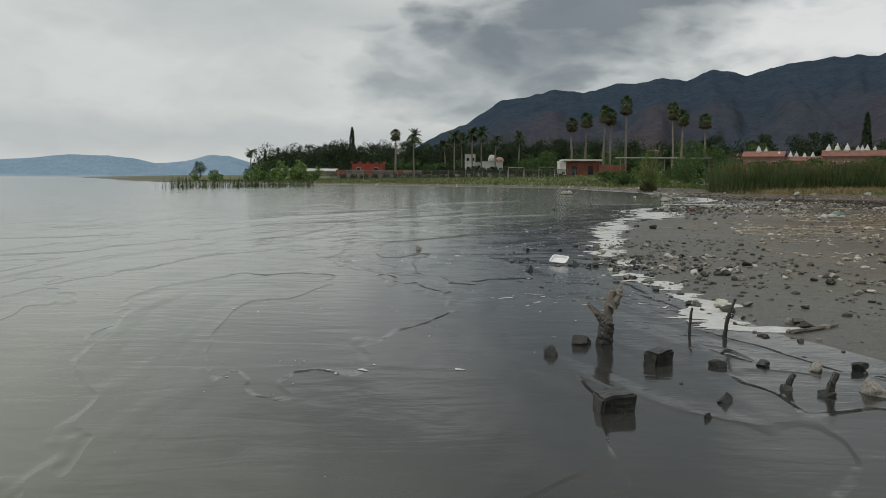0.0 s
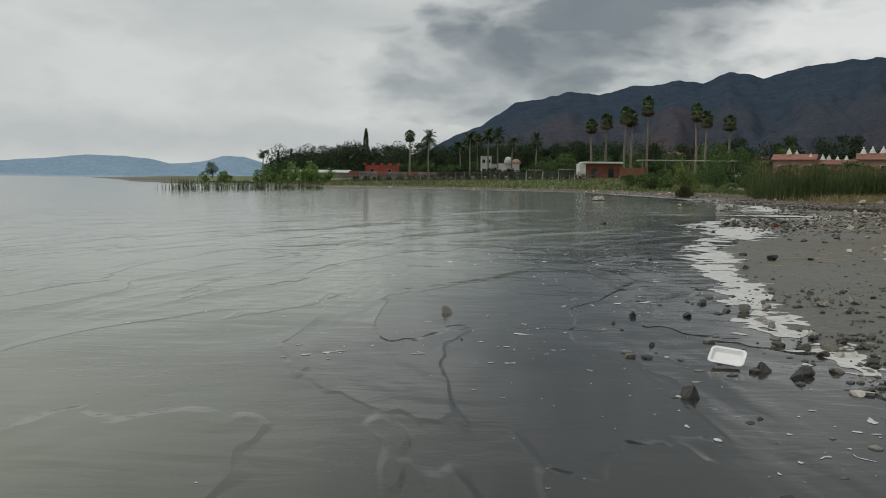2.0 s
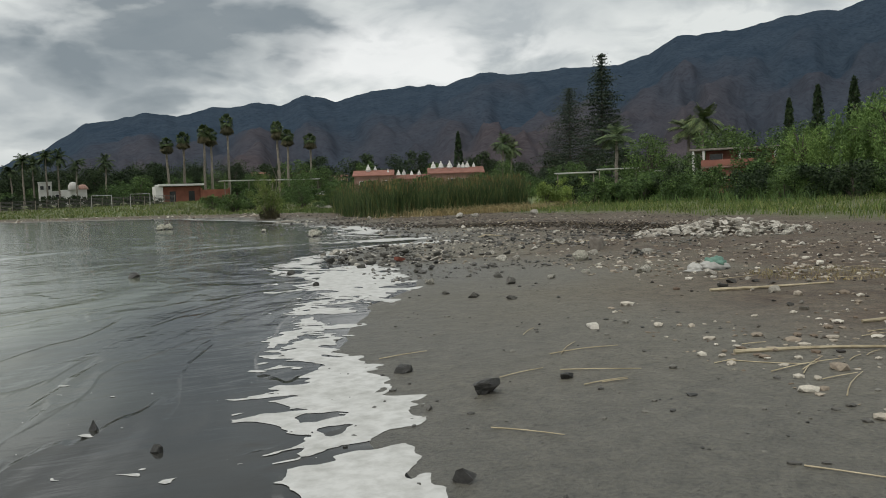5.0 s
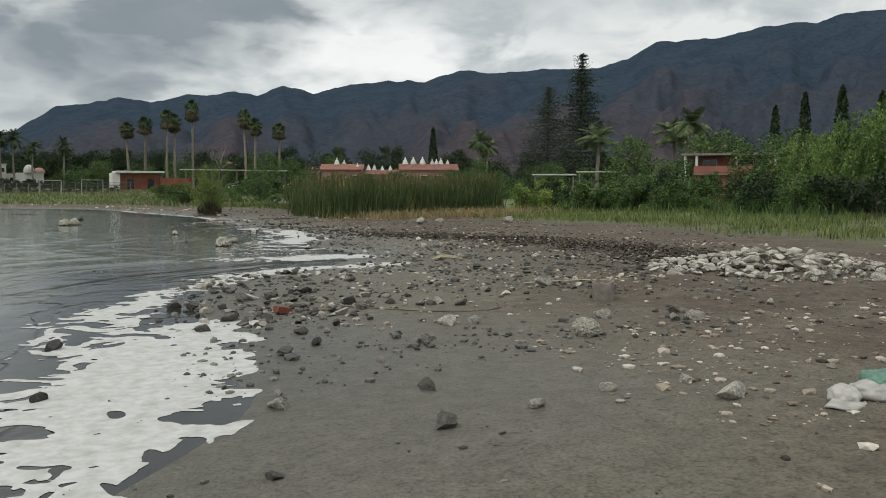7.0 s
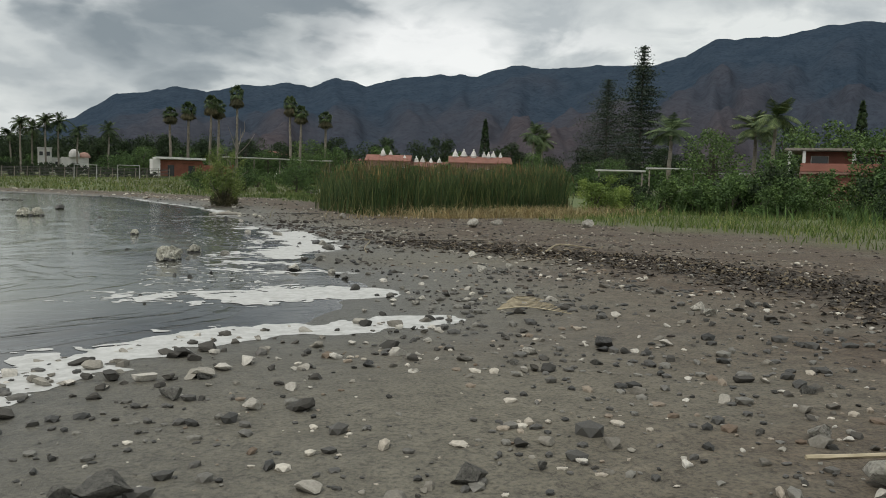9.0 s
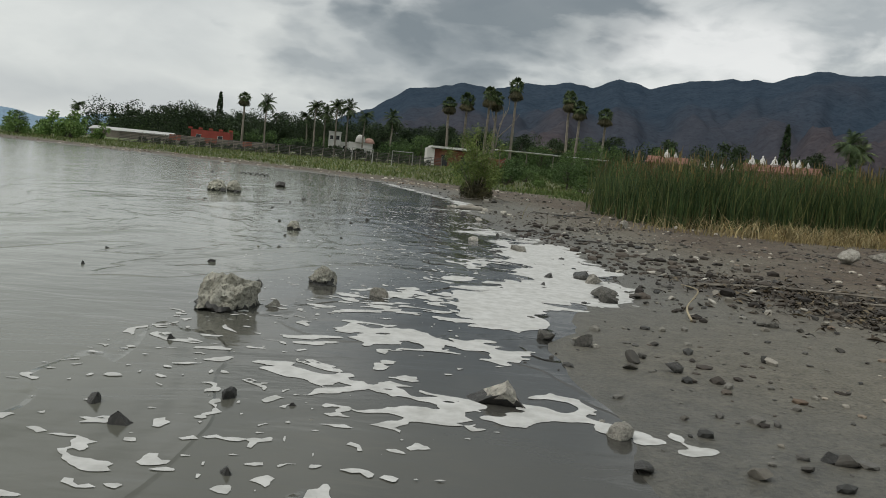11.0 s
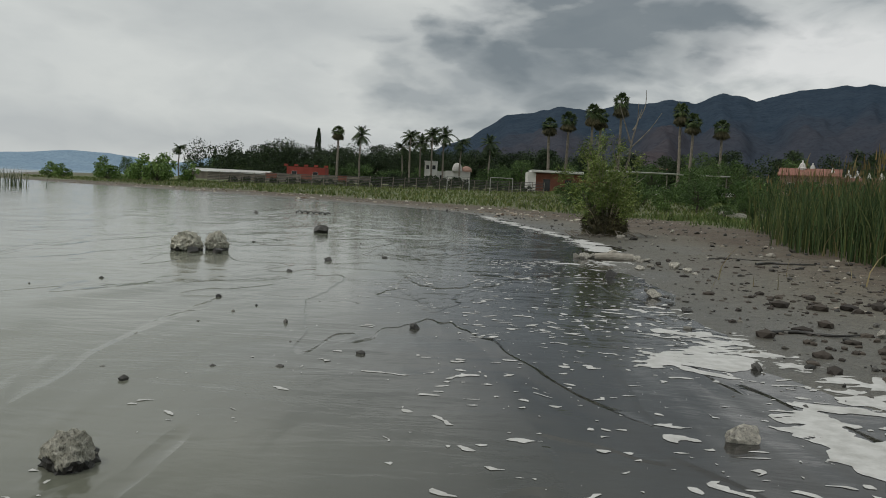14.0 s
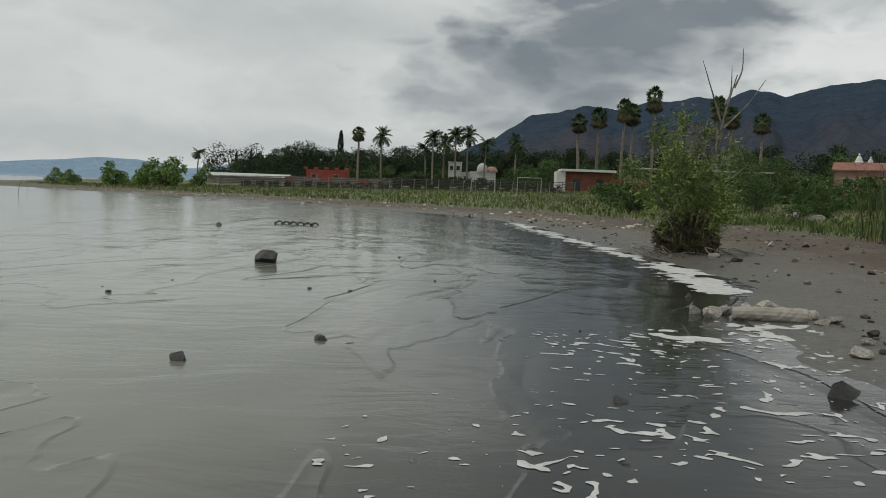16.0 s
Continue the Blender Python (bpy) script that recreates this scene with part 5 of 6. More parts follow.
def feather_palm(name, h, seed, label, reach=3.0, mat=None):
    r_ = random.Random(seed)
    t = thing(name, 0, 0, 0, label, "palm tree")
    part("trunk", stem([(0, 0, -0.3), (0.25, 0, h * 0.4), (0.1, 0.1, h * 0.75), (0, 0, h)], 0.26, 0.15, seed=seed, wob=0.06, sides=9), PALM_BARK, t)
    V, F = [], []
    for i in range(26):
        az, el = 6.283 * i / 26 * 3 + r_.uniform(-0.2, 0.2), radians(r_.uniform(-30, 85))
        out = Vector((math.cos(az), math.sin(az), 0))
        p, v = Vector((0, 0, h)), out * math.cos(el) + Vector((0, 0, math.sin(el)))
        side = out.cross(Vector((0, 0, 1)))
        step = reach / 13
        for k in range(14):
            q = p + v * step
            j = len(V)
            V += [p + side * 0.03, p - side * 0.03, q - side * 0.02, q + side * 0.02]
            F.append((j, j + 1, j + 2, j + 3))
            ln = reach * 0.36 * math.sin(math.pi * (0.12 + 0.8 * k / 13))
            for sgn in (-1, 1):
                tip = p + side * sgn * ln * 0.8 + v * ln * 0.5 - Vector((0, 0, ln * 0.45))
                j = len(V)
                V += [p, p + v * step * 0.9, tip + v * 0.05, tip]
                F.append((j, j + 1, j + 2, j + 3))
            p = q
            v = (v + Vector((0, 0, -0.125))).normalized()
    obj("crown", V, F, mat or LEAF_PALM, t)
    return t


def tier_pine(name, h, w, seed, label, gap=0.025, droop=0.05, ragged=0.2):
    rr, r_ = np.random.RandomState(seed), random.Random(seed)
    t = thing(name, 0, 0, 0, label, "conifer")
    bm = stem([(0, 0, -0.3), (0, 0, h * 0.5), (0, 0, h)], 0.014 * h, 0.002 * h, seed=seed, wob=0.03)
    P = []
    u = 0.10
    while u < 0.99:
        z = u * h
        rad = w * 0.5 * (1 - u) ** 0.75 * (0.9 + 0.25 * math.sin(u * 40))
        for k in range(7):
            a = 6.283 * k / 7 + u * 50
            ln = rad * r_.uniform(1 - ragged * 2, 1 + ragged)
            m = max(24, int(190 * ln / (w * 0.5)))
            s = rr.rand(m) ** 0.6
            P.append(np.stack([ln * s * math.cos(a) + rr.normal(size=m) * 0.045 * w * s, ln * s * math.sin(a) + rr.normal(size=m) * 0.045 * w * s,
                               z + ln * (0.12 * s - droop * s * s * 3) + rr.normal(size=m) * 0.006 * h], 1))
            if k % 2 == 0:
                stem([(0, 0, z), (ln * 0.5 * math.cos(a), ln * 0.5 * math.sin(a), z + 0.05 * ln), (ln * 0.9 * math.cos(a), ln * 0.9 * math.sin(a), z)], 0.003 * h, 0.001 * h, 2, seed=k, bm=bm, sides=4)
        u += gap * (1 + 0.5 * (1 - u))
    part("trunk", bm, BARK, t)
    v, f = leaf_mesh(np.concatenate(P), 0.017 * h, rr, 0.0, 0.36)
    obj("crown", v, f, PINE, t)
    return t


def shrub(name, h, w, seed, mat, leaf, n, label):
    rr, r_ = np.random.RandomState(seed), random.Random(seed)
    t = thing(name, 0, 0, 0, label, "bush")
    bm = bmesh.new()
    clumps = []
    for i in range(11):
        a, rad = r_.uniform(0, 6.283), w * 0.5 * math.sqrt(r_.random()) * 0.8
        s = w * r_.uniform(0.13, 0.24)
        z = max(s * 0.5, h * r_.uniform(0.2, 0.88) * (1.05 - 0.35 * rad / (w * 0.5)))
        clumps.append((rad * math.cos(a), rad * math.sin(a), z, s, s, s * 0.85))
        stem([(0.1 * math.cos(a), 0.1 * math.sin(a), -0.1), (rad * 0.5 * math.cos(a), rad * 0.5 * math.sin(a), z * 0.55), (rad * math.cos(a), rad * math.sin(a), z)], 0.018 * h, 0.006 * h, 3, seed=i, bm=bm, sides=5)
    part("woody_base", bm, BARK, t)
    v, f = leaf_mesh(clump_points(clumps, n, rr, 0.4), leaf, rr, 0.1)
    v[:, 2] = np.maximum(v[:, 2], 0.02)
    obj("foliage", v, f, mat, t)
    return t


def plant(src, x, y, scale=1.0, tall=1.0, group="", used=set()):
    """Puts the template itself the first time, then copies."""
    z = zat(x, y)
    m = pose(x, y, z, 0, 0, rng.uniform(0, 360)) @ Matrix.Diagonal((scale, scale, scale * tall, 1))
    if src.name not in used:
        used.add(src.name)
        src.matrix_world = m
        ob = src
    else:
        keep = src.matrix_basis.copy()
        src.matrix_basis = Matrix.Identity(4)
        ob = copy_thing(src, m)
        src.matrix_basis = keep
    if group:
        ob["group"] = group
    return ob


trees_dark = [broad_tree("broadleaf_tree", 10, 9, 31 + i, LEAF_DARK, 0.42, 6000, "dark green broadleaf tree behind the village wall") for i in range(3)]
trees_mid = [broad_tree("broadleaf_tree", 8, 8, 41 + i, LEAF_MID, 0.30, 3800, "green broadleaf tree beyond the meadow") for i in range(3)]
willows = [willow_tree("willow_tree", 7.5, 7.5, 51 + i, "large bright green weeping willow behind the bushes") for i in range(2)]
cypress = cypress_tree("cypress_tree", 12, 2.6, 61, "slim dark cypress tree above the treeline")
fans = [fan_palm("fan_palm", 15, 71 + i, "tall fan palm with brown hanging skirt") for i in range(3)]
feathers = [feather_palm("feather_palm", 11, 81 + i, "feather-leaved palm beside the village houses") for i in range(2)]
PALM_DARK = leafy("dark_palm_leaves", (0.024, 0.042, 0.020), (0.050, 0.078, 0.034), (0.095, 0.130, 0.060))
dark_feathers = [feather_palm("feather_palm", 11, 85 + i, "dark feather-leaved palm beside the village houses", 2.8, PALM_DARK) for i in range(2)]
bushes = [shrub("bush", 2.0, 2.8, 91 + i, LEAF_MID, 0.14, 2300, "dense green bush at the meadow's edge") for i in range(3)]
dark_bush = shrub("bush", 2.0, 2.4, 95, LEAF_DARK, 0.14, 2300, "dark green bush in the thicket")
yellow_bush = shrub("bush", 3.0, 3.4, 96, LEAF_YELLOW, 0.17, 2600, "bright yellow-green bush beside the reeds")
lake_bush = shrub("bush", 3.2, 4.2, 97, LEAF_WILLOW, 0.36, 1200, "light green willow bush on the far lake shore")

for x, y, h in ((-88, 385, 6), (-79, 380, 9), (-71, 382, 12), (-64, 378, 14), (-56, 380, 15.5), (-48, 384, 15), (-40, 380, 16), (-33, 382, 15), (-25, 378, 14.5),
                (-16, 380, 15.5), (-8, 376, 15), (0, 330, 14), (9, 320, 13.5), (17, 322, 14), (26, 300, 13), (35, 300, 13.5), (44, 300, 13), (53, 290, 12),
                (-52, 340, 12), (-44, 336, 12), (-22, 330, 12), (-12, 300, 10), (-3, 290, 9.5), (5, 285, 10), (22, 275, 11), (29, 262, 11), (38, 255, 10), (47, 250, 10),
                (56, 245, 10), (66, 240, 11), (77, 235, 11), (90, 232, 12), (104, 225, 12), (118, 215, 12), (136, 205, 12), (150, 190, 12)):
    plant(rng.choice(trees_dark), x, y, h / 10, rng.uniform(0.9, 1.1), "trees of the village")
for x, y, h in ((30, 235, 8), (39, 232, 8), (48, 228, 8.5), (57, 225, 8), (64, 215, 9), (70, 205, 8), (80, 200, 8), (62, 190, 6.5), (52, 170, 5.5), (66, 172, 6.5), (84, 176, 7),
                (92, 160, 6.5), (100, 148, 6), (44, 150, 4.5), (88, 130, 5.5), (36, 122, 4.2), (33, 112, 3.2), (68, 89, 7.0), (73, 77, 7.4), (86, 96, 7.5),
                (88, 84, 8), (74, 64, 7), (-58, 330, 8), (-70, 340, 8), (-98, 330, 7), (-64, 290, 6)):
    plant(rng.choice(trees_mid), x, y, h / 8, rng.uniform(0.9, 1.1), "trees round the meadow")
for i, (x, y, s) in enumerate(((54.5, 57.0, 0.66), (59.5, 55.0, 0.95), (56.0, 50.5, 0.86), (62, 46, 1.05), (58, 41, 0.95))):
    plant(willows[i % 2], x, y, s, 1.0, "willows behind the thicket")
for x, y, h in ((-46, 417, 24), (-77, 384, 13), (-83, 384, 12.5), (125.5, 111, 16), (129.5, 107, 17), (134, 103, 16), (122, 114, 14), (101, 196, 15), (112, 190, 12)):
    plant(cypress, x, y, h / 12, 1.0, "slim cypresses")
for i, (x, y, top) in enumerate(((32.9, 210, 15.4), (36.6, 210, 16.6), (41.2, 210, 18.2), (43.2, 212, 17.6), (47.4, 213, 20.8), (58.2, 208, 19.0), (60.0, 206, 17.0), (66.6, 209, 16.4), (-14.4, 250, 14.6))):
    plant(fans[i % 3], x, y, 1.0, (top - zat(x, y)) / 15, "tall fan palms")
for i, (x, y, top) in enumerate(((-8.7, 250, 13.6), (3.6, 250, 13.8), (6.0, 256, 13.0), (9.0, 250, 14.6), (11.9, 250, 14.4), (16.2, 250, 12.8), (23.2, 250, 13.2), (0.5, 268, 12),
                                 (77.8, 90, 9.6), (80, 95, 8.8), (95, 165, 12), (99, 168, 11), (69, 96, 8.0), (-70, 300, 10))):
    plant((dark_feathers if y > 240 else feathers)[i % 2], x, y, 1.0, (top - zat(x, y)) / 11, "feather palms")
norfolk = tier_pine("norfolk_pine", 42, 24, 5, "very tall dark tiered pine over the village")
norfolk.matrix_world = pose(168, 223, zat(168, 223))
cedar = tier_pine("dark_conifer", 26, 27, 9, "broad ragged dark conifer beside the tall pine", 0.022, 0.12, 0.4)
cedar.matrix_world = pose(131, 190, zat(131, 190))
for x, y, s in ((-47.5, 172, 0.75), (-42, 178, 0.8), (-38, 170, 1.05), (-35.5, 176, 1.25), (-33, 168, 0.95), (-30.5, 172, 1.3), (-29, 166, 1.1), (-27, 174, 0.85), (-52, 186, 0.7), (-62, 205, 0.7)):
    plant(lake_bush, x, y, s, 1.0, "willow bushes on the lake shore")
for x, y, s in ((53.5, 84.5, 0.95), (51.5, 85.5, 0.8), (50.5, 47.5, 0.55), (35.4, 63.0, 0.74), (36.6, 63.4, 0.62), (38.2, 64.2, 0.66)):
    plant(yellow_bush, x, y, s, 1.0, "yellow-green bushes")
for i in range(64):
    f = i / 63
    x, y = 38.5 + 8 * f + rng.uniform(-2.0, 6.5), 63.5 - 27 * f + rng.uniform(-2.5, 4.0)
    plant(rng.choice(bushes), x, y, rng.uniform(0.6, 1.15), rng.uniform(0.8, 1.1), "thicket along the grass")
for i in range(26):
    plant(dark_bush, rng.uniform(41, 60), rng.uniform(36, 72), rng.uniform(0.8, 1.35), rng.uniform(0.9, 1.3), "dark bushes in the thicket")
for x, y, h in ((50.6, 57.6, 4.4), (47.2, 61.8, 3.6), (55.5, 66.0, 6.0), (57.5, 137, 3.4), (66.5, 133, 3.0), (72.0, 136, 3.8), (34.6, 67.5, 2.4)):
    plant(rng.choice(trees_mid), x, y, h / 8, 1.0, "trees round the meadow")
for x, y, k in ((47.6, 58.6, 1.2), (48.9, 57.2, 1.3), (49.6, 55.6, 1.3), (46.8, 60.3, 1.1)):
    plant(rng.choice(bushes), x, y, k, 1.0, "thicket along the grass")
plant(dark_bush, 42.5, 57.4, 1.0, 1.75, "dark bushes in the thicket")
for i in range(44):
    x = rng.uniform(24, 62)
    plant(rng.choice(bushes), x, rng.uniform(84, 128) + (x < 34) * 12, rng.uniform(0.7, 1.5), rng.uniform(0.7, 1.2), "bushes of the far meadow")
for i in range(16):
    plant(dark_bush, -2 + 1.9 * i + rng.uniform(-0.6, 0.6), rng.uniform(246, 254), rng.uniform(1.2, 1.8), 1.0, "bushes among the houses")
for i in range(34):
    plant(dark_bush, rng.uniform(-56, 66), rng.uniform(262, 300), rng.uniform(1.6, 2.8), 1.0, "bushes among the houses")


# woods behind and between the houses, past counting
def woods(name, trees, leaf, per, mat, label, seed):
    r = np.random.RandomState(seed)
    P = []
    for x, y, h, w in trees:
        cl = []
        for i in range(8):
            a, u = r.uniform(0, 6.283), r.uniform(0.05, 0.9)
            q = w * 0.42 * r.rand()
            s_ = w * r.uniform(0.2, 0.34)
            cl.append((x + q * math.cos(a), y + q * math.sin(a), zat(x, y) + h * u, s_, s_, min(s_, h * 0.25)))
        P.append(clump_points(cl, per, r, 0.5))
    v, f = leaf_mesh(np.concatenate(P), leaf, r, 0.1)
    return tagged(obj(name, v, f, mat), label, "woods", kind="stuff")


r_ = random.Random(88)
back = [(x, 395 + r_.uniform(-12, 12) - 0.25 * max(0, x), 7 + r_.uniform(0, 5) + 7 * min(1, max(0, (x + 85) / 45)), 13) for x in range(-86, 120, 5)]
back += [(x, 305 - 0.55 * max(0, x - 20) + r_.uniform(-10, 10), r_.uniform(8.0, 13.0), 11) for x in range(-66, 190, 6)]
woods("far_woods", back, 0.62, 1700, LEAF_DARK, "dark green woods behind the village houses", 5)
near = [(x, 236 - 0.6 * max(0, x - 45) + r_.uniform(-8, 8), r_.uniform(3.5, 7.0), 8) for x in range(24, 150, 5)]
near += [(x, 268 + r_.uniform(-4, 8), r_.uniform(2.5, 6.0), 7) for x in range(-24, 26, 5)]
near += [(x, y, r_.uniform(2.0, 3.6), 5) for x, y in ((52, 136), (56, 134), (60, 132), (64, 129), (68, 127), (73, 124), (78, 121), (48, 140), (84, 118), (90, 114), (44, 143), (40, 138))]
woods("village_greenery", near, 0.42, 1300, LEAF_MID, "green trees and hedges between the houses", 6)


# ---- reeds and grass ----
def blades(name, x, y, z, h, w, bend, mat, label, rr, segs=3, category="reeds"):
    """Upright tapering blades that lean and bend, in one mesh."""
    n = len(x)
    a, b_ = rr.uniform(0, 6.283, n), rr.uniform(0, 6.283, n)
    rows = []
    for k in range(segs + 1):
        t = k / segs
        off = bend * h * t * t
        cx, cy, cz = x + np.cos(a) * off, y + np.sin(a) * off, z + h * t * (1 - 0.25 * bend * t)
        half = w * 0.5 * (1 - t) ** 0.6 if k < segs else 0 * w
        rows.append(np.stack([cx + np.cos(b_) * half, cy + np.sin(b_) * half, cz], 1))
        rows.append(np.stack([cx - np.cos(b_) * half, cy - np.sin(b_) * half, cz], 1))
    V = np.stack(rows, 1).reshape(-1, 3)
    m = 2 * (segs + 1)
    base = np.arange(n)[:, None] * m
    F = np.concatenate([base + np.array([2 * k, 2 * k + 1, 2 * k + 3, 2 * k + 2]) for k in range(segs)]).tolist()
    return tagged(obj(name, V, F, mat), label, category, kind="stuff")


rr = np.random.RandomState(17)


def in_reeds(n):
    x, y = rr.uniform(19.5, 39, n * 3), rr.uniform(59, 82, n * 3)
    front = 60.3 + 0.035 * (x - 27) ** 2 * (x < 27) + 0.18 * np.maximum(x - 30, 0) + (vnoise(x, y, 1.5, 5) - 0.5) * 1.6
    left = 22.3 + 0.27 * np.maximum(y - 67.5, 0) + (vnoise(x, y, 1.2, 9) - 0.5) * 1.2
    k = (y > front) & (x > left) & (x < 31.6 + 0.72 * (y - 60) + (vnoise(x, y, 1.4, 19) - 0.5) * 2.5) & (vnoise(x, y, 1.1, 15) > 0.22 + 0.25 * rr.rand(n * 3)) & (rr.rand(n * 3) < np.exp(-(y - front) / 9.0))
    return x[k][:n], y[k][:n]


x, y = in_reeds(20000)
tall = 1.75 + 1.65 * vnoise(x, y, 2.2, 25) * rr.uniform(0.72, 1.12, len(x))
blades("reed_bed", x, y, ground_z(x, y) - 0.02, tall * rr.uniform(0.7, 1.05, len(x)), rr.uniform(0.018, 0.042, len(x)), rr.uniform(0.02, 0.42, len(x)), REED,
       "dense bed of tall green reeds at the mud's edge", rr, 4)
x, y = in_reeds(3600)
blades("dry_reeds", x, y, ground_z(x, y) - 0.02, rr.uniform(0.2, 1.2, len(x)), rr.uniform(0.015, 0.035, len(x)), rr.uniform(0.1, 0.9, len(x)), REED_DRY,
       "dry straw-coloured reeds at the foot of the bed", rr, 4)
x, y = in_reeds(3600)
hh = rr.uniform(1.7, 2.6, len(x))
blades("reed_heads", x, y, ground_z(x, y) + hh - 0.30, rr.uniform(0.18, 0.42, len(x)), rr.uniform(0.03, 0.06, len(x)), rr.uniform(0, 0.3, len(x)), REED_HEAD,
       "brown seed heads over the reed bed", rr, 2)
n = 5200
x = 29.0 + 3.2 * rr.normal(size=n)
y = 59.3 + 0.18 * np.maximum(x - 30, 0) + rr.normal(size=n) * 0.75
blades("straw_fringe", x, y, ground_z(x, y) - 0.01, rr.uniform(0.08, 0.75, n), rr.uniform(0.015, 0.035, n), rr.uniform(0.2, 1.4, n), REED_DRY,
       "trampled pale straw in front of the reeds", rr, 3)
t = rr.rand(1500)
x, y = -29.5 + 13 * t + rr.normal(size=1500) * 0.9, 89 + 15.5 * t + rr.normal(size=1500) * 1.1
k = vnoise(x, y, 1.5, 33) > 0.42
x, y = x[k], y[k]
blades("lake_reeds", x, y, 0 * x - 0.1, rr.uniform(0.7, 1.7, len(x)), rr.uniform(0.03, 0.06, len(x)), rr.uniform(0.02, 0.35, len(x)), REED,
       "thin dark reeds standing out in the lake", rr, 3)


def in_grass(n, x0, x1, y0, y1, low):
    x, y = rr.uniform(x0, x1, n * 4), rr.uniform(y0, y1, n * 4)
    k = (grassiness(x, y) > low + 0.5 * rr.rand(n * 4)) & (vnoise(x, y, 1.7, 45) > 0.25 + 0.4 * rr.rand(n * 4))
    return x[k][:n], y[k][:n]


x, y = in_grass(19000, 20, 46, 24, 62, 0.10)
blades("grass", x, y, ground_z(x, y) - 0.01, rr.uniform(0.10, 0.45, len(x)), rr.uniform(0.015, 0.045, len(x)), rr.uniform(0.1, 0.8, len(x)), GRASS,
       "short weedy grass with dry tips beside the mud", rr, 2, "grass")
x, y = in_grass(4200, 26, 48, 34, 64, 0.6)
blades("tall_weeds", x, y, ground_z(x, y) - 0.01, rr.uniform(0.3, 0.95, len(x)), rr.uniform(0.03, 0.09, len(x)), rr.uniform(0.1, 0.6, len(x)), LEAF_MID,
       "tall green weeds in front of the thicket", rr, 3, "weeds")
x, y = in_grass(26000, -60, 62, 88, 190, 0.1)
blades("meadow_grass", x, y, ground_z(x, y) - 0.02, rr.uniform(0.15, 0.50, len(x)), rr.uniform(0.06, 0.17, len(x)), rr.uniform(0.1, 0.8, len(x)), GRASS_FAR,
       "green and straw-coloured meadow along the far shore", rr, 2, "grass")
x, y = in_grass(5200, 17, 34, 66, 100, 0.02)
blades("bank_weeds", x, y, ground_z(x, y) - 0.02, rr.uniform(0.12, 0.45, len(x)), rr.uniform(0.03, 0.09, len(x)), rr.uniform(0.1, 0.8, len(x)), GRASS,
       "green weeds on the bank behind the shrub", rr, 2, "weeds")

n = 900
a, q = rr.uniform(0, 6.283, n), np.sqrt(rr.rand(n))
x, y = 11.9 + 1.0 * q * np.cos(a), 22.3 + 0.9 * q * np.sin(a)
blades("dry_turf", x, y, ground_z(x, y) - 0.01, rr.uniform(0.02, 0.10, n), rr.uniform(0.006, 0.014, n), rr.uniform(0.2, 1.4, n), REED_DRY,
       "patch of short dry turf on the mud", rr, 2, "grass")

# shrub with a dead snag on the point
sh = thing("shore_shrub", 18.4, 73.2, zat(18.4, 73.2), "yellow-green willow shrub with dark tangled base on the mud", "shrub")
r_ = random.Random(44)
clumps = []
for i in range(34):
    a, e = r_.uniform(0, 6.283), r_.uniform(0.15, 1.0)
    top = Vector((math.cos(a) * e * 1.45, math.sin(a) * e * 1.3, r_.uniform(1.2, 3.3) * (1.15 - 0.40 * e)))
    bm = stem([(0.25 * e * math.cos(a), 0.25 * e * math.sin(a), -0.05), tuple(top * 0.5 + Vector((0, 0, 0.2))), tuple(top)], 0.022, 0.006, 5, seed=i, sides=5)
    part("stem", bm, WOOD_GREY if i % 4 else STRAW, sh)
    clumps.append((top.x, top.y, top.z - 0.1, 0.34, 0.34, 0.42))
    clumps.append((top.x * 0.75, top.y * 0.75, top.z * 0.68, 0.28, 0.28, 0.34))
v, f = leaf_mesh(clump_points(clumps, 10500, rr, 0.2), 0.125, rr, -0.2, 0.22)
obj("foliage", v, f, LEAF_SHRUB, sh)
n = 2200
a, q = rr.uniform(0, 6.283, n), np.sqrt(rr.rand(n)) * 0.72
v, f = leaf_mesh(np.stack([q * np.cos(a), q * np.sin(a), rr.uniform(0.02, 1.05, n) * (1.2 - q)], 1), 0.30, rr, -1.0, 0.10)
obj("dead_base", v, f, LEAF_SKIRT, sh, "dark tangle of dead stalks")
snag = thing("dead_snag", 18.35, 73.6, zat(18.75, 73.6), "bare grey dead sapling leaning out of the shrub", "dead tree")
part("trunk", stem([(0, 0, -0.1), (0.35, 0, 1.1), (0.75, 0.05, 2.3), (0.85, 0, 3.1), (1.1, 0, 4.1)], 0.07, 0.012, wob=0.15, seed=2), WOOD_GREY, snag)
for i, (p0, p1, p2) in enumerate((((0.35, 0, 1.2), (1.0, 0, 1.65), (1.45, 0.1, 2.0)), ((0.8, 0, 3.0), (0.55, 0, 3.7), (0.3, 0, 4.4)), ((0.85, 0, 3.4), (1.0, 0.1, 3.7), (1.0, 0.1, 4.3)),
                                  ((0.78, 0, 2.8), (1.35, 0.0, 3.4), (1.75, 0, 4.0)), ((0.6, 0, 2.0), (0.3, 0, 2.6), (0.15, 0, 3.1)), ((1.05, 0, 3.8), (1.2, 0, 4.2), (1.2, 0, 4.7)))):
    part("branch", stem([p0, p1, p2], 0.026, 0.006, seed=i, wob=0.15, sides=6), WOOD_GREY, snag)
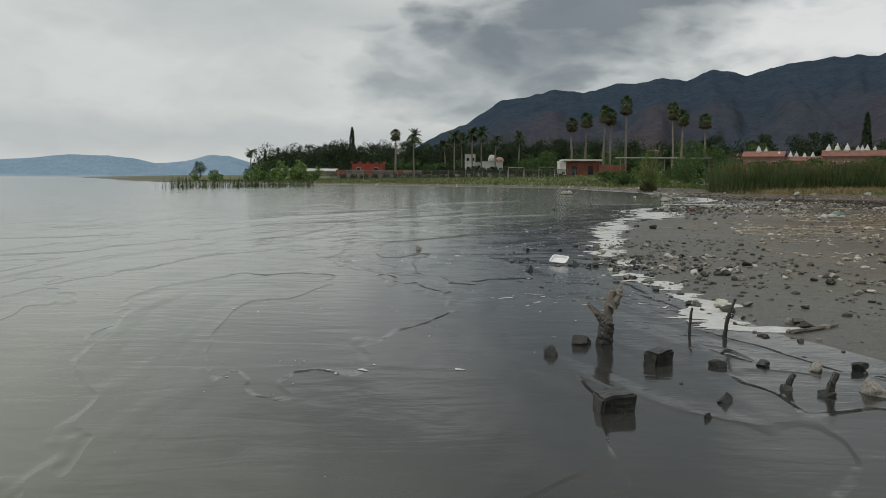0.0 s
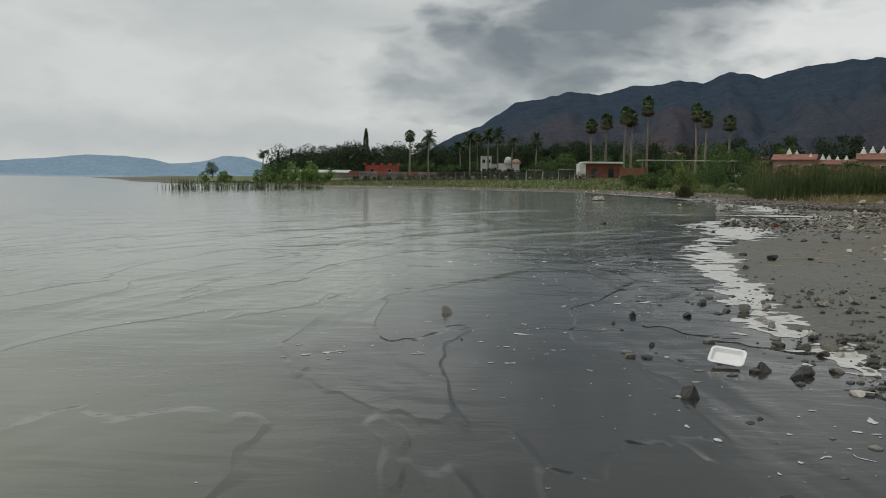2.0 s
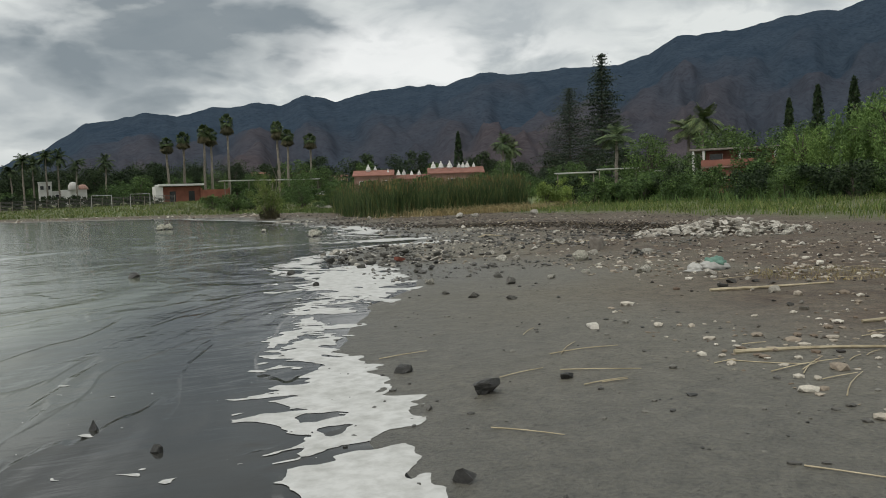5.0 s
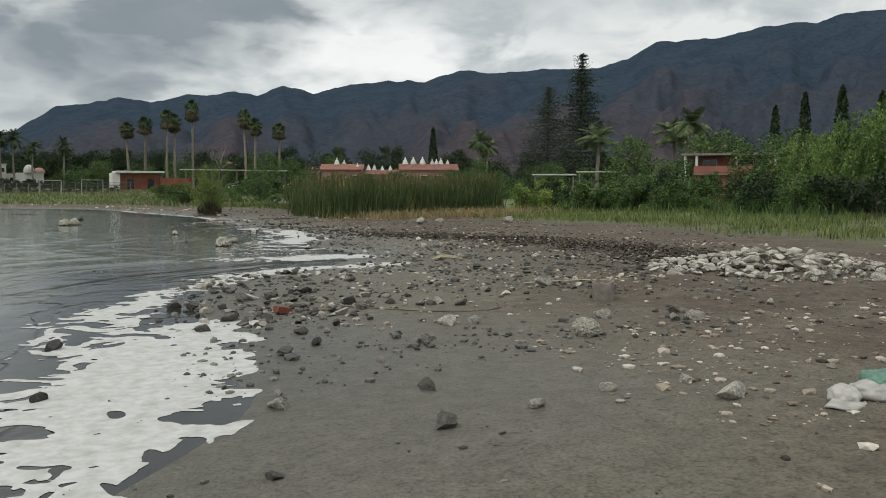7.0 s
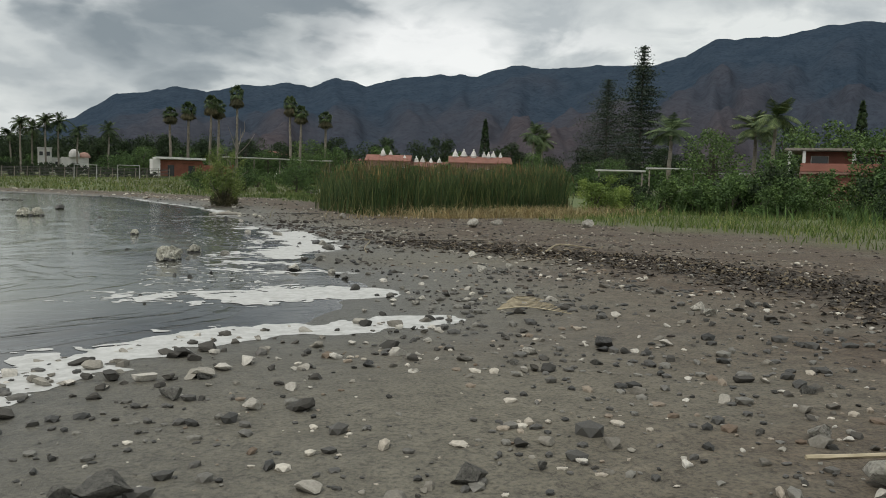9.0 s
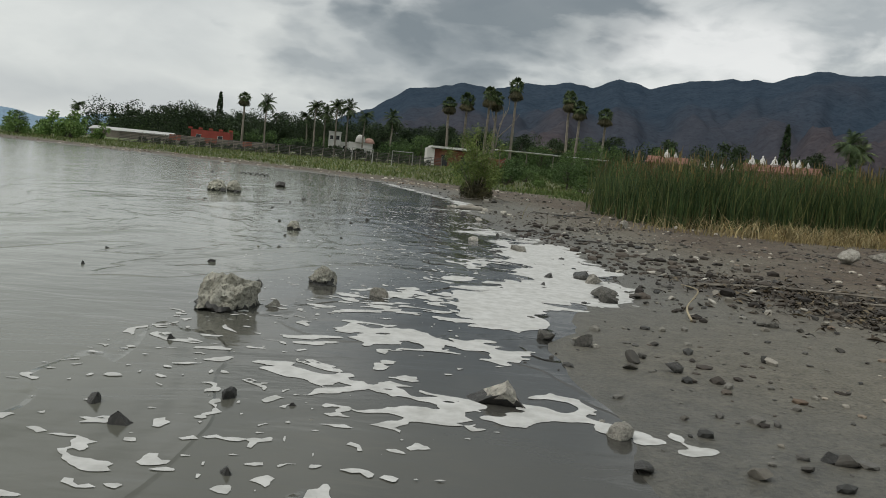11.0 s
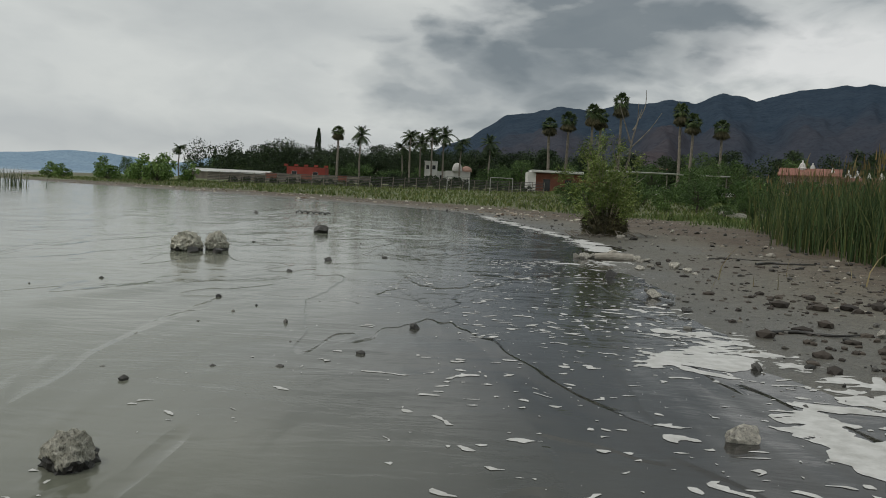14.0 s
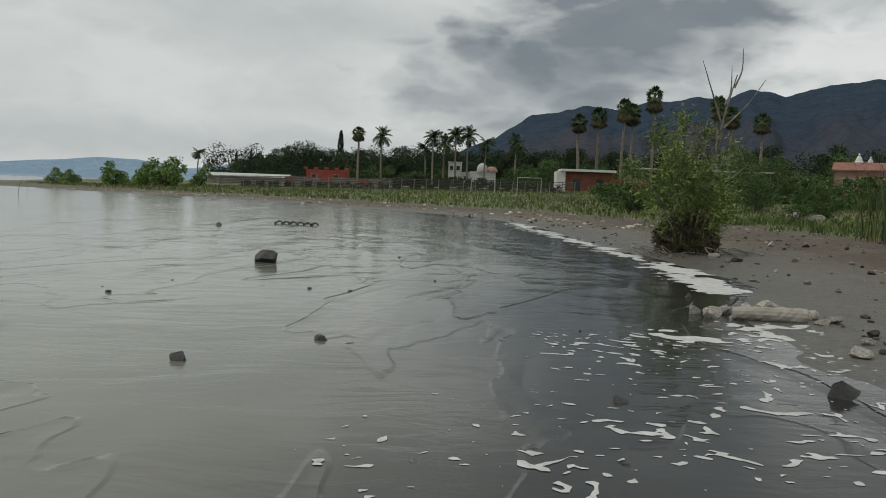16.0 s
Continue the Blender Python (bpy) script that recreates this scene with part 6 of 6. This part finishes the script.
for i in range(14):
    x, y = 18.4 + rng.uniform(-1.2, 1.6), 72.2 + rng.uniform(-0.9, 0.7)
    stick([(x, y), (x + rng.uniform(-0.3, 0.3), y + 0.25, rng.uniform(0.05, 0.2)), (x + rng.uniform(-0.7, 0.9), y + rng.uniform(-0.2, 0.5))], 0.018, 0.006,
          "dead grey branch piled under the shrub", group="brushwood under the shrub")


# ---- village ----
PLASTER_WHITE = plain("white_plaster", (0.58, 0.57, 0.54), (0.74, 0.73, 0.70), 0.6, 0.85, 12, 0.3, 0.02)
PLASTER_PINK = plain("faded_pink_plaster", (0.26, 0.105, 0.078), (0.36, 0.155, 0.115), 0.7, 0.85, 12, 0.3, 0.02)
PLASTER_ROSE = plain("pale_rose_plaster", (0.28, 0.165, 0.13), (0.38, 0.24, 0.195), 0.7, 0.85, 12, 0.3, 0.02)
WALL_RED = plain("red_painted_wall", (0.30, 0.055, 0.04), (0.40, 0.085, 0.06), 0.5, 0.85, 12, 0.3, 0.02)
WALL_BRICK = plain("brick_wall", (0.20, 0.075, 0.05), (0.28, 0.11, 0.075), 0.8, 0.9, 18, 0.4, 0.02)
ROOF_TILE = plain("clay_roof_tile", (0.185, 0.080, 0.058), (0.28, 0.13, 0.098), 0.9, 0.9, 9, 0.5, 0.04)
ROOF_PALE = plain("pale_sheet_roof", (0.45, 0.46, 0.44), (0.62, 0.62, 0.59), 0.5, 0.6, 10, 0.3, 0.02)
WALL_GREY = plain("grey_garden_wall", (0.16, 0.14, 0.12), (0.27, 0.24, 0.20), 0.5, 0.9, 12, 0.4, 0.02)
DARKNESS = plain("dark_glass", (0.015, 0.017, 0.018), (0.03, 0.032, 0.034), 1.0, 0.15, 8, 0.05, 0.01)
METAL_DARK = plain("dark_fence_wire", (0.04, 0.04, 0.038), (0.08, 0.075, 0.07), 2.0, 0.6, 8, 0.1, 0.01)


def slab(name, x0, x1, y0, y1, z0, z1, mat, parent, label="", bev=0.03):
    bm = bevelled_box(x1 - x0, y1 - y0, z1 - z0, bev)
    bmesh.ops.translate(bm, vec=((x0 + x1) / 2, (y0 + y1) / 2, z0), verts=bm.verts)
    return part(name, bm, mat, parent, label)


def window(parent, x, y, z, w, h, out=-1):
    """A framed pane set into a wall that faces the lake."""
    fr = slab("window", x - w / 2 - 0.05, x + w / 2 + 0.05, y - 0.09, y + 0.02, z - 0.05, z + h + 0.05, PLASTER_WHITE, parent, "white window frame", 0.01)
    slab("pane", x - w / 2, x + w / 2, y - 0.096, y - 0.05, z, z + h, DARKNESS, fr, "dark glass pane", 0.004)


def gable(name, x0, x1, y0, y1, z0, rise, mat, parent, over=0.3, thick=0.15):
    """A pitched roof whose ridge runs along x."""
    ym = (y0 + y1) / 2
    v = []
    for x in (x0 - over, x1 + over):
        for dz in (0, thick):
            v += [(x, y0 - over, z0 - 0.1 + dz), (x, ym, z0 + rise + dz), (x, y1 + over, z0 - 0.1 + dz)]
    f = [(0, 1, 4, 3), (1, 2, 5, 4), (6, 9, 10, 7), (7, 10, 11, 8), (3, 4, 10, 9), (4, 5, 11, 10), (0, 6, 7, 1), (1, 7, 8, 2), (0, 3, 9, 6), (2, 8, 11, 5)]
    return obj(name, v, f, mat, parent)


def lathe(profile, n=12):
    bm = bmesh.new()
    rings = [[bm.verts.new((r * math.cos(6.28318 * k / n), r * math.sin(6.28318 * k / n), z)) for k in range(n)] for r, z in profile]
    for a, b_ in zip(rings, rings[1:]):
        for k in range(n):
            bm.faces.new((a[k], a[(k + 1) % n], b_[(k + 1) % n], b_[k]))
    bm.faces.new(rings[0][::-1]), bm.faces.new(rings[-1])
    return bm


def building(name, x, y, label, rz=0.0, category="house"):
    return thing(name, x, y, zat(x, y) - 0.2, label, category, "village buildings", rz)


# villa with white cupolas behind the reeds
villa = building("villa", 65.5, 147, "rose-coloured villa with tiled roofs and white cupolas", -26)
slab("wall", -11, -4.2, 0, 6, 0, 3.9, PLASTER_ROSE, villa)
slab("wall", -4.2, 2.4, 1.2, 8, 0, 3.1, PLASTER_ROSE, villa)
slab("wall", 2.4, 12, -0.5, 6.5, 0, 3.9, PLASTER_ROSE, villa)
gable("roof", -11, -4.2, 0, 6, 3.9, 0.9, ROOF_TILE, villa)
gable("roof", -4.2, 2.4, 1.2, 8, 3.1, 0.8, ROOF_TILE, villa)
gable("roof", 2.4, 12, -0.5, 6.5, 3.9, 1.0, ROOF_TILE, villa)
for x, y, z in ((-9.5, 0, 1.6), (-7.5, 0, 1.6), (-5.5, 0, 1.6), (-2.5, 1.2, 1.3), (0, 1.2, 1.3), (4, -0.5, 1.6), (6.4, -0.5, 1.6), (8.8, -0.5, 1.6), (11, -0.5, 1.6)):
    window(villa, x, y, z, 1.1, 1.3)
for x, y, z, s in ((-8.6, 2.6, 4.5, 1.0), (-7.4, 3.4, 4.5, 0.8), (-5.0, 1.6, 3.9, 0.75), (-3.2, 4.4, 3.6, 0.9), (-2.2, 4.6, 3.6, 0.9), (-0.8, 4.4, 3.6, 0.75), (0.6, 4.2, 3.6, 0.8), (3.2, 2.6, 4.5, 1.1),
                   (4.6, 2.8, 4.6, 1.1), (6.2, 2.6, 4.6, 1.1), (7.9, 3.0, 4.6, 0.85), (8.6, 2.4, 4.6, 0.85), (9.4, 2.8, 4.6, 0.95), (10.6, 3.2, 4.6, 0.8)):
    c = part("cupola", lathe([(0.42, 0), (0.42, 0.35), (0.55, 0.4), (0.55, 0.5), (0.40, 0.55), (0.38, 0.7), (0.30, 0.95), (0.16, 1.15), (0.08, 1.22), (0.13, 1.32), (0.10, 1.42), (0.02, 1.5)]), PLASTER_WHITE, villa, "white plastered cupola")
    c.matrix_local = Matrix.Translation((x, y, z)) @ Matrix.Diagonal((s, s, s, 1))

# pink two-storey house behind the thicket
pink = building("pink_house", 52.6, 61.4, "faded pink two-storey house with flat roof and balcony", -48)
slab("wall", -2.6, 2.9, 0, 5, 0, 2.4, PLASTER_PINK, pink)
slab("wall", -2.4, 2.7, 1.0, 5, 2.4, 3.7, PLASTER_PINK, pink)
slab("roof", -3.6, 3.1, -0.3, 5.2, 3.7, 3.86, CONCRETE, pink, "flat concrete roof slab")
slab("balcony", -2.7, 3.0, -0.25, 1.0, 2.3, 2.45, PLASTER_ROSE, pink)
slab("balcony_wall", -2.7, 3.0, -0.25, -0.1, 2.45, 2.95, PLASTER_PINK, pink)
for x in (-3.3, -2.5, 0.2, 2.8):
    slab("column", x - 0.09, x + 0.09, -0.2, 0.0, 0.0 if x < -3 else 2.95, 3.7, PLASTER_WHITE, pink, "white column")
for x, y, z in ((-1.6, 1.0, 2.6), (0.9, 1.0, 2.6), (2.0, 1.0, 2.6), (-1.4, 0, 0.9), (1.2, 0, 0.9)):
    window(pink, x, y, z, 0.9, 0.8)

# gate lodge with pale roof and brick wall by the meadow
lodge = building("gate_lodge", 33, 190, "low lodge with white end wall and pale flat roof")
slab("end_wall", -5.8, -4.4, 0, 5, 0, 3.5, PLASTER_WHITE, lodge, "white plastered end wall")
slab("wall", -4.4, 3.4, 0.8, 5, 0, 3.4, WALL_BRICK, lodge)
slab("roof", -5.2, 3.8, -0.6, 5.6, 3.5, 3.9, ROOF_PALE, lodge, "pale sheet roof")
# solid dark slabs on the wall give the shade of doorways, no opening is cut
for x in (-2.4, 1.4):
    slab("doorway", x - 0.6, x + 0.6, 0.74, 0.84, 0.3, 2.4, DARKNESS, lodge, "dark slab standing for a shaded doorway", 0.01)
gw = building("brick_garden_wall", 40, 190, "red brick garden wall beside the lodge", 0, "wall")
slab("wall_panel", -3.6, 2.0, 0, 0.3, 0, 2.5, WALL_BRICK, gw)
slab("pillar", -3.9, -3.5, -0.1, 0.4, 0, 2.8, WALL_BRICK, gw)
slab("pillar", 1.8, 2.2, -0.1, 0.4, 0, 2.8, WALL_BRICK, gw)
shed = building("long_open_shed", 50, 186, "long open shed with thin pale roof on posts", 0, "shed")
slab("roof", -10.5, 10.5, -1.5, 2.5, 4.0, 4.14, ROOF_PALE, shed, "thin pale roof sheet")
for x in (-10, -5, 0, 5, 10):
    slab("post", x - 0.08, x + 0.08, -1.3, -1.14, 0, 4.0, WOOD_GREY, shed)

white = building("white_house", 9.7, 258, "small white cubic house among palms")
slab("wall", -2.6, 0.6, 0, 5, 0, 6.3, PLASTER_WHITE, white)
slab("wall", 0.6, 3.0, 0.6, 4, 0, 4.0, PLASTER_WHITE, white)
slab("cornice", -2.75, 0.75, -0.15, 5.15, 6.3, 6.5, PLASTER_WHITE, white)
for x, z in ((-1.8, 4.4), (-0.2, 4.4), (-1.8, 1.6), (1.8, 2.0)):
    window(white, x, 0.0 if x < 0.5 else 0.6, z, 0.8, 1.0)
dome = building("domed_chapel", 15.5, 258, "low white building with a round dome")
slab("wall", -3, 3.4, 0, 5, 0, 4.2, PLASTER_WHITE, dome)
part("dome", lathe([(1.3, 4.2), (1.3, 4.7), (1.2, 5.3), (0.9, 5.9), (0.5, 6.2), (0.1, 6.3)], 16), PLASTER_WHITE, dome)
c = part("dome", lathe([(1.5, 4.2), (1.45, 4.6), (1.2, 5.1), (0.7, 5.5), (0.1, 5.6)], 16), PLASTER_ROSE, dome, "ochre side dome")
c.location = (2.4, 1.0, 0)
red = building("red_house", -23.6, 259, "low house with bright red wall", 0)
slab("wall", -5.0, 5.0, 0, 6, 0, 3.9, WALL_RED, red)
for x in (-5.2, -2.6, 0.0, 2.6, 5.2):
    slab("battlement", x - 0.5, x + 0.5, 0, 0.4, 4.0, 4.5, WALL_RED, red)
window(red, -3, 0, 1.5, 1.2, 1.2)
window(red, 2.5, 0, 1.5, 1.2, 1.2)
barn = building("long_barn", -44.5, 262, "long low barn with pale sheet roof", 0, "barn")
slab("wall", -10, 10, 0, 7, 0, 2.0, WALL_GREY, barn)
gable("roof", -10, 10, 0, 7, 2.0, 0.7, ROOF_PALE, barn, 0.5)
gwall = building("garden_wall", -20, 256, "long weathered garden wall along the village", 0, "wall")
for i in range(9):
    slab("wall_panel", -13.4 + 3 * i, -10.5 + 3 * i, 0, 0.3, 0, 1.9, WALL_GREY if i % 3 else WALL_BRICK, gwall)
slip = building("boat_ramp", -17, 214, "pale concrete ramp running down to the lake", 24, "ramp")
slab("ramp", -7, 7, -0.9, 0.9, 0.2, 0.75, CONCRETE, slip)
for i, (x, y, w, h, m) in enumerate(((108, 330, 9, 5, PLASTER_WHITE), (150, 420, 12, 6, PLASTER_ROSE), (90, 345, 7, 5, PLASTER_WHITE), (175, 360, 10, 6, PLASTER_WHITE))):
    hh = building("hillside_house", x, y, "small pale house far back among trees", rng.uniform(-20, 20))
    slab("wall", -w / 2, w / 2, 0, 6, 0, h + 5, m, hh)
    gable("roof", -w / 2, w / 2, 0, 6, h + 5, 1.2, ROOF_TILE, hh)
    window(hh, -w / 4, 0, h + 2, 1.2, 1.2)
    window(hh, w / 4, 0, h + 2, 1.2, 1.2)
terr = building("terrace_roofs", 66, 92, "weathered pale terrace roofs behind the thicket", -40, "shelter")
for x, z in ((-5, 2.6), (0, 2.9), (5, 2.5)):
    slab("roof", x - 2.6, x + 2.4, 0, 3, z, z + 0.14, ROOF_PALE, terr)
    slab("post", x - 2.3, x - 2.15, 0.1, 0.25, 0, z, WOOD_GREY, terr)
    slab("post", x + 2.0, x + 2.15, 0.1, 0.25, 0, z, WOOD_GREY, terr)

# football goals and the meadow fence
GOAL_PAINT = plain("worn_white_paint", (0.30, 0.30, 0.28), (0.46, 0.46, 0.44), 3, 0.6, 30, 0.2, 0.005)


def goal(x, y, rz):
    e = thing("football_goal", x, y, zat(x, y), "white metal football goal standing on the meadow", "goal", "football goals", rz)
    for sx in (-1.6, 1.6):
        part("post", stem([(sx, 0, 0), (sx, 0, 1.1), (sx, 0, 2.2)], 0.05, 0.05, 2, 0, sides=8), GOAL_PAINT, e)
        part("brace", stem([(sx, 0, 2.2), (sx, 0.6, 1.1), (sx, 1.2, 0)], 0.04, 0.04, 2, 0, sides=6), GOAL_PAINT, e)
    part("crossbar", stem([(-1.62, 0, 2.2), (0, 0, 2.2), (1.62, 0, 2.2)], 0.05, 0.05, 2, 0, sides=8), GOAL_PAINT, e)


goal(14.8, 165, 4)
goal(21.0, 165, -3)
fence = thing("meadow_fence", 0, 174, 0, "dark wire fence on thin posts behind the meadow", "fence")
for i in range(30):
    x = -24 + 1.8 * i
    z = zat(x, 174)
    part("post", stem([(x, 0, z - 0.2), (x, 0, z + 0.8), (x + 0.05, 0, z + 1.75)], 0.07, 0.06, 2, 0.1, seed=i, sides=6), WOOD_GREY, fence)
for k in range(7):
    pts = [(-24 + 5.8 * i, 0, zat(-24 + 5.8 * i, 174) + 0.2 + 0.24 * k) for i in range(10)]
    part("wire", stem(pts, 0.045, 0.045, 2, 0, sides=4), METAL_DARK, fence)
hedge = [plant(dark_bush, -22 + 2.4 * i, 180 + rng.uniform(-1, 1), 0.95, 0.8, "hedge behind the fence") for i in range(21)]
